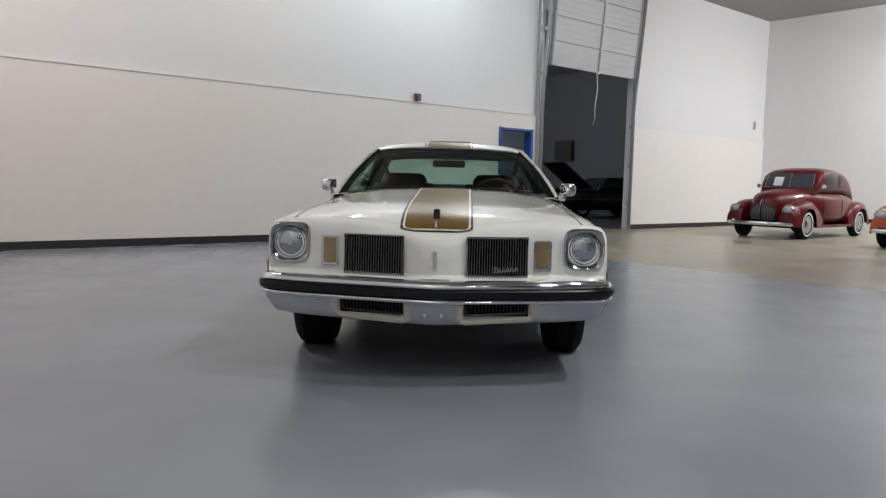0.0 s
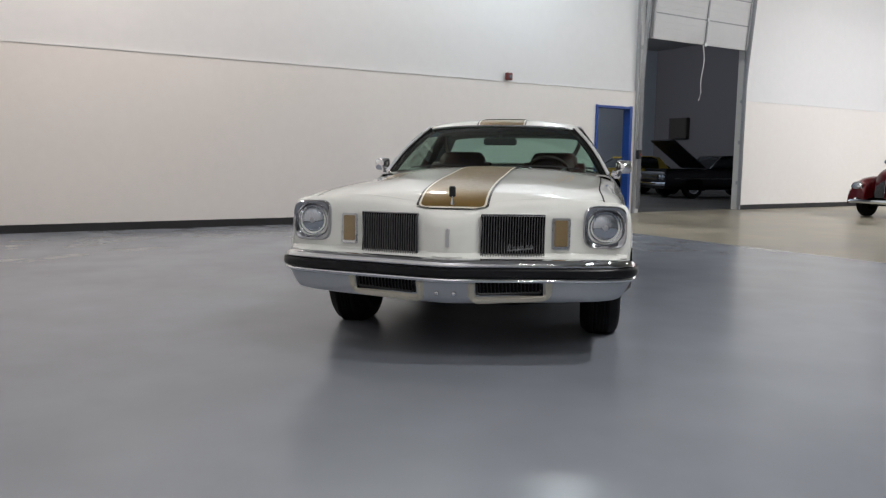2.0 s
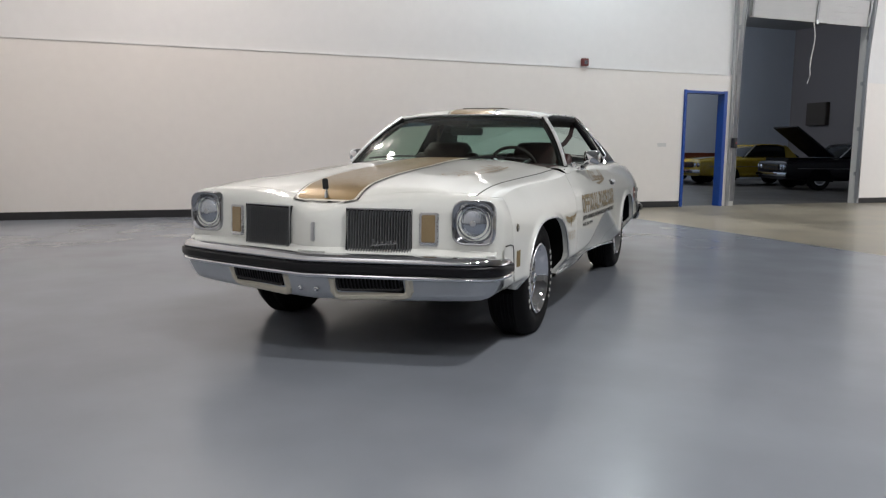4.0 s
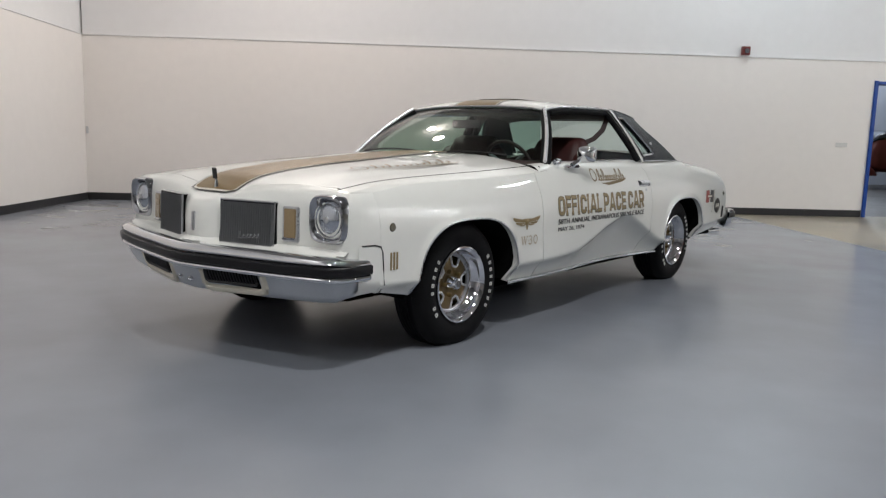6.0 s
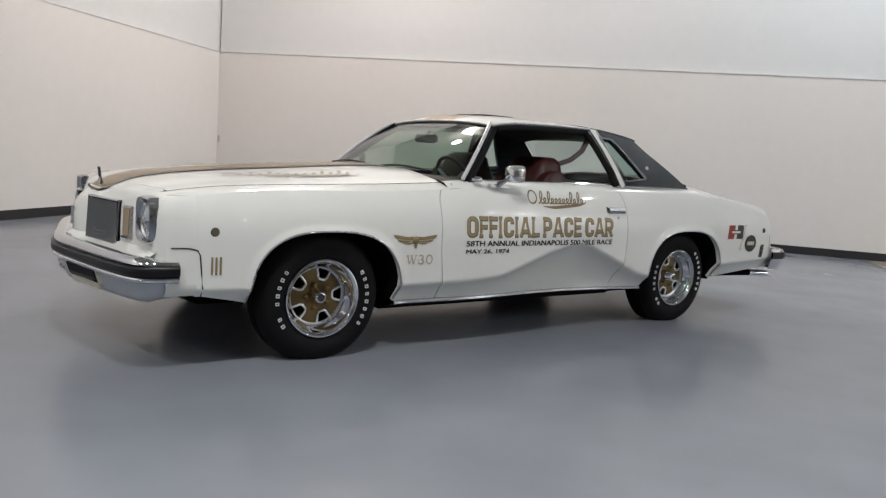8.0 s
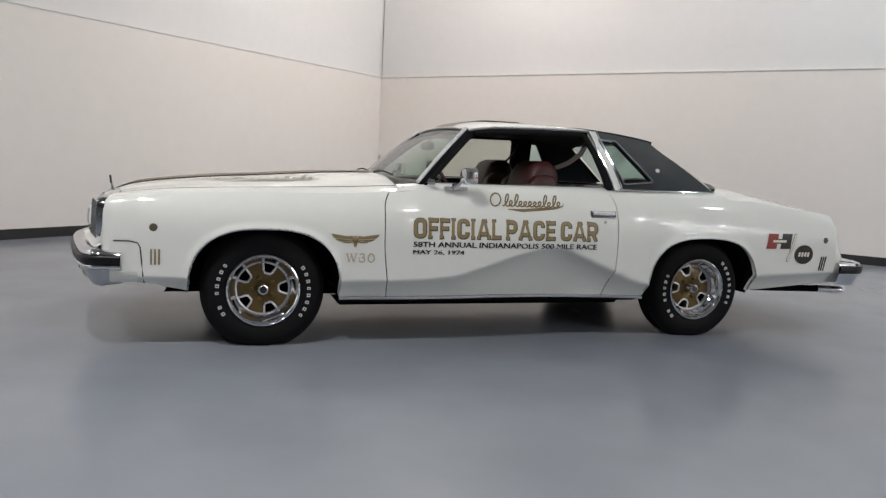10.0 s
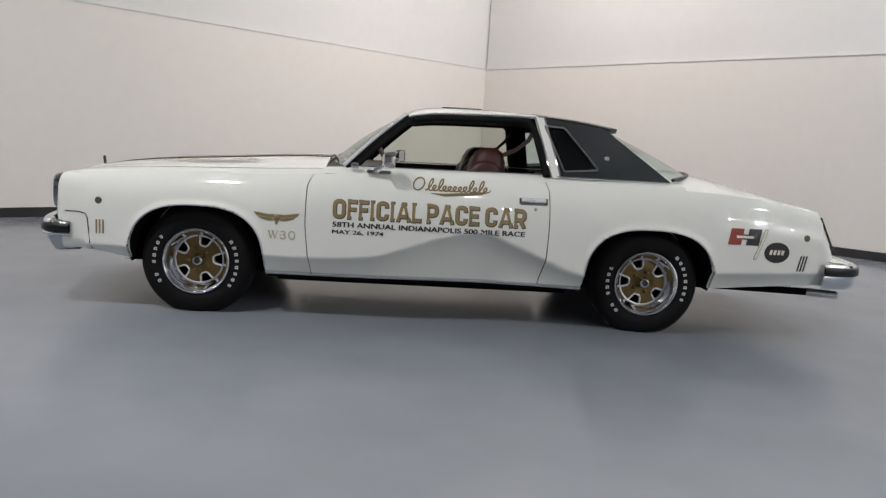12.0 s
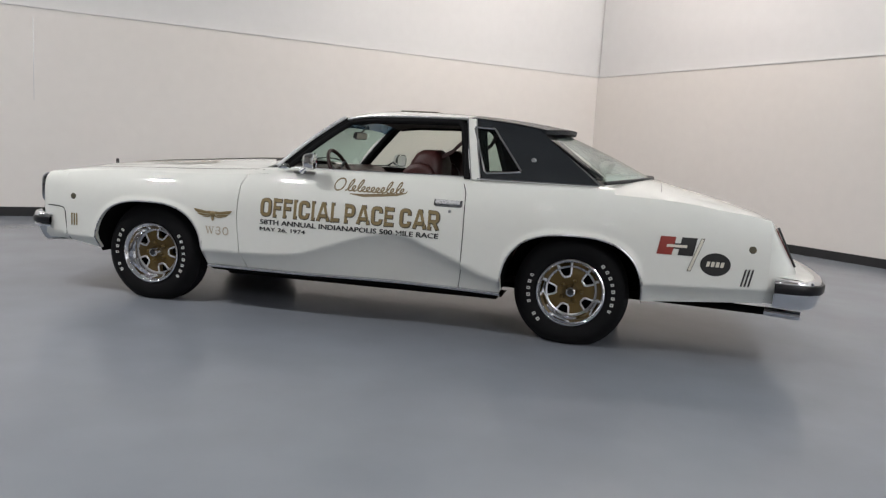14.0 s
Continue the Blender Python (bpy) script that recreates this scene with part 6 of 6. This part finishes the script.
        part("rear_fender", teardrop(0.60, 2.2, 3.5, 0.84, 0.25, 0.28, 2.75, 0.35, s), paint, car, "bulbous rear fender", 35, 0.012)
        part("running_board", box(s * 0.68 - 0.13, s * 0.68 + 0.13, 0.5, 2.3, 0.25, 0.31, 0.012), paint, car)
        hl = part("headlight", lathe([(0.0, -0.03), (0.06, -0.026), (0.10, -0.014), (0.108, 0.0), (0.112, 0.05)], 24, "y"), LENS, car, "round headlight set in the fender")
        hl.location = (s * 0.605, -0.600, 0.630)
        part("pod", lathe([(0.104, 0.004), (0.118, 0.02), (0.128, 0.06), (0.132, 0.14), (0.12, 0.26)], 24, "y"), paint, hl, "painted lamp pod")
        part("ring", lathe([(0.100, -0.018), (0.112, -0.022), (0.122, -0.004), (0.122, 0.05)], 24, "y"), CHROME, hl, "chrome ring")
        gr = part("grille", sheet([[(s * (0.03 + 0.25 * u), -0.625 + 0.12 * u ** 1.5 + 0.05 * abs(v - 0.5), 0.42 + (0.36 - 0.14 * u) * v) for v in lin(0, 1, 6)] for u in lin(0, 1, 7)], (0, 0, 0.6)), BLACK, car, "dark grille of fine bright bars")
        for k in range(9):
            u = (k + 0.5) / 9
            part("bar", tube([(s * (0.03 + 0.25 * u), -0.633 + 0.12 * u ** 1.5 + 0.05 * abs(v - 0.5), 0.42 + (0.36 - 0.14 * u) * v) for v in lin(0, 1, 6)], 0.0035, 5), GRILLE_GREY, gr)
        far_wheel(car, 0.78, 0.0, 0.33, 0.18, True, s)
        far_wheel(car, 0.78, 2.75, 0.33, 0.18, True, s)
        part("wheel_well", box(s * 0.5 - 0.12, s * 0.5 + 0.12, -0.3, 0.3, 0.3, 0.6), WELL, car)
        part("wheel_well", box(s * 0.5 - 0.12, s * 0.5 + 0.12, 2.48, 3.02, 0.3, 0.6), WELL, car)
    part("nose_rib", tube([(0, -0.64, 0.42), (0, -0.64, 0.66), (0, -0.615, 0.79), (0, -0.53, 0.86)], 0.009, 8), CHROME, car, "chrome centre rib")
    part("front_bumper", sheet([[(x, -0.72 + 0.12 * abs(x / 0.8) ** 2.4 + o, 0.335 + z) for o, z in ((0.03, -0.042), (0.0, -0.038), (-0.014, 0.0), (0.0, 0.038), (0.03, 0.042))] for x in lin(-0.76, 0.76, 21)], (0, 0, 0.36)), CHROME, car, "curved chrome front bumper")
    part("rear_bumper", sheet([[(x, 3.7 - 0.12 * abs(x / 0.8) ** 2.4 - o, 0.36 + z) for o, z in ((0.03, -0.05), (0.0, -0.045), (-0.014, 0.0), (0.0, 0.045), (0.03, 0.05))] for x in lin(-0.80, 0.80, 21)], (0, 2, 0.36)), CHROME, car, "curved chrome rear bumper")
    part("underbody", box(-0.5, 0.5, -0.3, 3.0, 0.24, 0.42), WELL, car)
    part("window_card", sheet([[(-x, screen_y(x, z) - 0.018, z) for x in (0.14, 0.25, 0.36)] for z in lin(1.18, 1.38, 4)], (0, 1.4, 1.2)), PAPER, car, "white card in the windshield")
    for s in (1, -1):
        part("door_handle", tube([(s * 0.752, 1.58, 0.98), (s * 0.775, 1.62, 0.98), (s * 0.775, 1.70, 0.98)], 0.011, 6), CHROME, car)
        part("door_mirror", lathe([(0.0, 0.0), (0.05, 0.004), (0.05, 0.02), (0.0, 0.025)], 16, "y"), CHROME, car).location = (s * 0.76, 0.74, 1.17)
    return car


old_coupe(pose(13.36, 4.16, 0, 0, 0, -90), RED_LACQUER, "deep red pre-war coupe with whitewall tyres on the concrete")
old_coupe(pose(12.85, 0.92, 0, 0, 0, -90), ORANGE_LACQUER, "orange pre-war coupe parked beside the red one")


def muscle_car(name, m, paint, label, hood_open):
    """A squared sixties saloon that faces its own -y."""
    car = thing(name, m, label, "car", "cars in the back room")
    part("body", loft([(-0.92, 0.80, 0.36, 0.78, 6), (-0.88, 0.86, 0.30, 0.83, 6), (-0.4, 0.90, 0.26, 0.88, 6), (0.6, 0.92, 0.25, 0.92, 6), (1.4, 0.93, 0.25, 0.93, 6), (2.4, 0.93, 0.25, 0.93, 6), (3.3, 0.91, 0.27, 0.92, 6), (3.75, 0.88, 0.32, 0.88, 6), (3.82, 0.82, 0.38, 0.84, 6)], 32), paint, car, "", 40)
    dark = bpy.data.materials.get("dim_cabin_glass")
    rows = [(0.72, 0.70, 0.90, 0.93, 5), (0.95, 0.70, 0.90, 1.10, 5), (1.25, 0.64, 0.90, 1.31, 5), (1.6, 0.62, 0.90, 1.36, 5), (2.1, 0.61, 0.90, 1.35, 5), (2.45, 0.62, 0.90, 1.25, 5), (2.85, 0.68, 0.90, 0.98, 5)]
    cab = part("glasshouse", loft(rows, 28), dark, car, "dark glasshouse", 40)
    part("roof", loft([(1.22, 0.58, 1.28, 1.325, 4), (1.5, 0.615, 1.315, 1.372, 4), (2.1, 0.61, 1.31, 1.368, 4), (2.4, 0.58, 1.24, 1.31, 4)], 24), paint, car, "", 60)
    for s in (1, -1):
        part("windscreen_pillar", tube([(s * 0.73, 0.78, 0.93), (s * 0.60, 1.26, 1.32)], 0.026, 8), CHROME, cab)
        part("rear_pillar", sheet([[(s * (0.745 - 0.13 * v), 2.3 + 0.45 * u - 0.32 * v * u, 0.92 + 0.42 * v - 0.05 * u * v) for v in lin(0, 1, 5)] for u in lin(0, 1, 4)], (0, 2.4, 1)), paint, cab)
        for y in (0.12, 2.85):
            far_wheel(car, 0.91, y, 0.33, 0.22, False, s)
            part("wheel_arch", sheet([[(s * 0.932, y + r * math.cos(a), 0.27 + r * math.sin(a)) for r in (0.0, 0.385)] for a in [radians(k) for k in lin(-5, 185, 17)]], (0, y, 0.3)), WELL, car)
        for q in (0.58, 0.76):
            part("headlight", lathe([(0.0, -0.02), (0.05, -0.014), (0.068, 0.0), (0.078, 0.0), (0.08, 0.03)], 20, "y"), LENS, car, "round headlight").location = (s * q, -0.925, 0.66)
        part("side_moulding", tube([(s * 0.938, y, 0.62) for y in lin(-0.6, 3.4, 5)], 0.01, 6), CHROME, car)
    part("grille", box(-0.5, 0.5, -0.945, -0.90, 0.57, 0.75, 0.01), BLACK, car, "black grille")
    for k in range(5):
        part("grille_bar", box(-0.49, 0.49, -0.955, -0.944, 0.585 + k * 0.033, 0.592 + k * 0.033), CHROME, car)
    part("front_bumper", sheet([[(x, -1.03 + 0.10 * abs(x / 0.92) ** 4 + o, 0.45 + z) for o, z in ((0.08, -0.06), (0.0, -0.055), (-0.015, 0.0), (0.0, 0.05), (0.08, 0.055))] for x in lin(-0.92, 0.92, 17)], (0, 0, 0.45)), CHROME, car, "chrome front bumper")
    if hood_open:
        part("engine_bay", box(-0.66, 0.66, -0.75, 0.6, 0.80, 0.93), WELL, car, "dark open engine bay")
        hood_m = Matrix.Translation((0, 0.68, 0.95)) @ pose(0, 0, 0, -36) @ Matrix.Translation((0, -0.68, -0.95))
        part("hood", box(-0.70, 0.70, -0.86, 0.66, 0.93, 0.975, 0.02, hood_m), paint, car, "black hood propped wide open")
    else:
        part("hood", loft([(-0.88, 0.70, 0.80, 0.855, 6), (-0.3, 0.72, 0.84, 0.915, 6), (0.7, 0.72, 0.86, 0.95, 6)], 20), paint, car)
    return car


muscle_car("coupe", pose(16.45, 13.0, 0, 0, 0, -106), CAR_BLACK, "gloss black car with its hood propped open", True)
muscle_car("coupe", pose(15.6, 16.0, 0, 0, 0, -98), YELLOW_LACQUER, "yellow sixties coupe parked in the dim back room", False)

truck = thing("pickup_truck", pose(13.55, 18.1, 0, 0, 0, -90), "old dark red pickup with a black roof in the back room", "truck", "cars in the back room")
TRED = plain("dull_red_paint", (0.16, 0.03, 0.02), 0.45, vary=0.1)
cab = part("cab", loft([(0.62, 0.64, 0.5, 1.12, 4), (0.72, 0.72, 0.5, 1.45, 4), (0.85, 0.75, 0.5, 1.66, 4), (1.1, 0.77, 0.5, 1.76, 4), (1.6, 0.77, 0.5, 1.76, 4), (1.88, 0.75, 0.5, 1.68, 4), (1.98, 0.70, 0.5, 1.5, 4), (2.02, 0.6, 0.55, 1.2, 4)], 32), TRED, truck, "rounded dark red cab", 60)
part("roof", loft([(0.70, 0.60, 1.36, 1.50, 3), (0.86, 0.735, 1.40, 1.70, 3.2), (1.1, 0.79, 1.42, 1.79, 3.2), (1.6, 0.79, 1.42, 1.79, 3.2), (1.88, 0.765, 1.42, 1.71, 3.2), (2.0, 0.68, 1.38, 1.52, 3)], 28), GLOSS_BLACK, truck, "black cab roof", 60)
for s in (1, -1):
    part("side_window", box(s * 0.786 - 0.012, s * 0.786 + 0.012, 1.50, 1.80, 1.36, 1.58, 0.02), bpy.data.materials["reflection_tinted_glass"], cab, "grey cab window")
part("hood", loft([(-0.75, 0.40, 0.5, 1.02, 3), (-0.3, 0.5, 0.48, 1.10, 3), (0.72, 0.66, 0.48, 1.15, 3.5)], 20), TRED, truck, "", 60)
part("bed", box(-0.8, 0.8, 1.95, 3.9, 0.6, 1.05, 0.02), TRED, truck)
for s in (1, -1):
    part("fender", teardrop(0.7, -0.6, 0.8, 0.85, 0.22, 0.4, 0.0, 0.38, s), TRED, truck, "", 60, 0.012)
    far_wheel(truck, 0.86, 0.0, 0.37, 0.2, False, s)
    far_wheel(truck, 0.86, 3.0, 0.37, 0.2, False, s)
board = thing("wall_cabinet", pose(23.3, 18.95, 2.2), "brown board cabinet on the dim back wall", "cabinet")
part("carcass", box(-0.2, -0.002, -0.5, 0.5, 0, 0.9, 0.01), BROWN_CARD, board)
part("door", box(-0.22, -0.201, -0.48, 0.48, 0.02, 0.88, 0.008), BROWN_CARD, board)
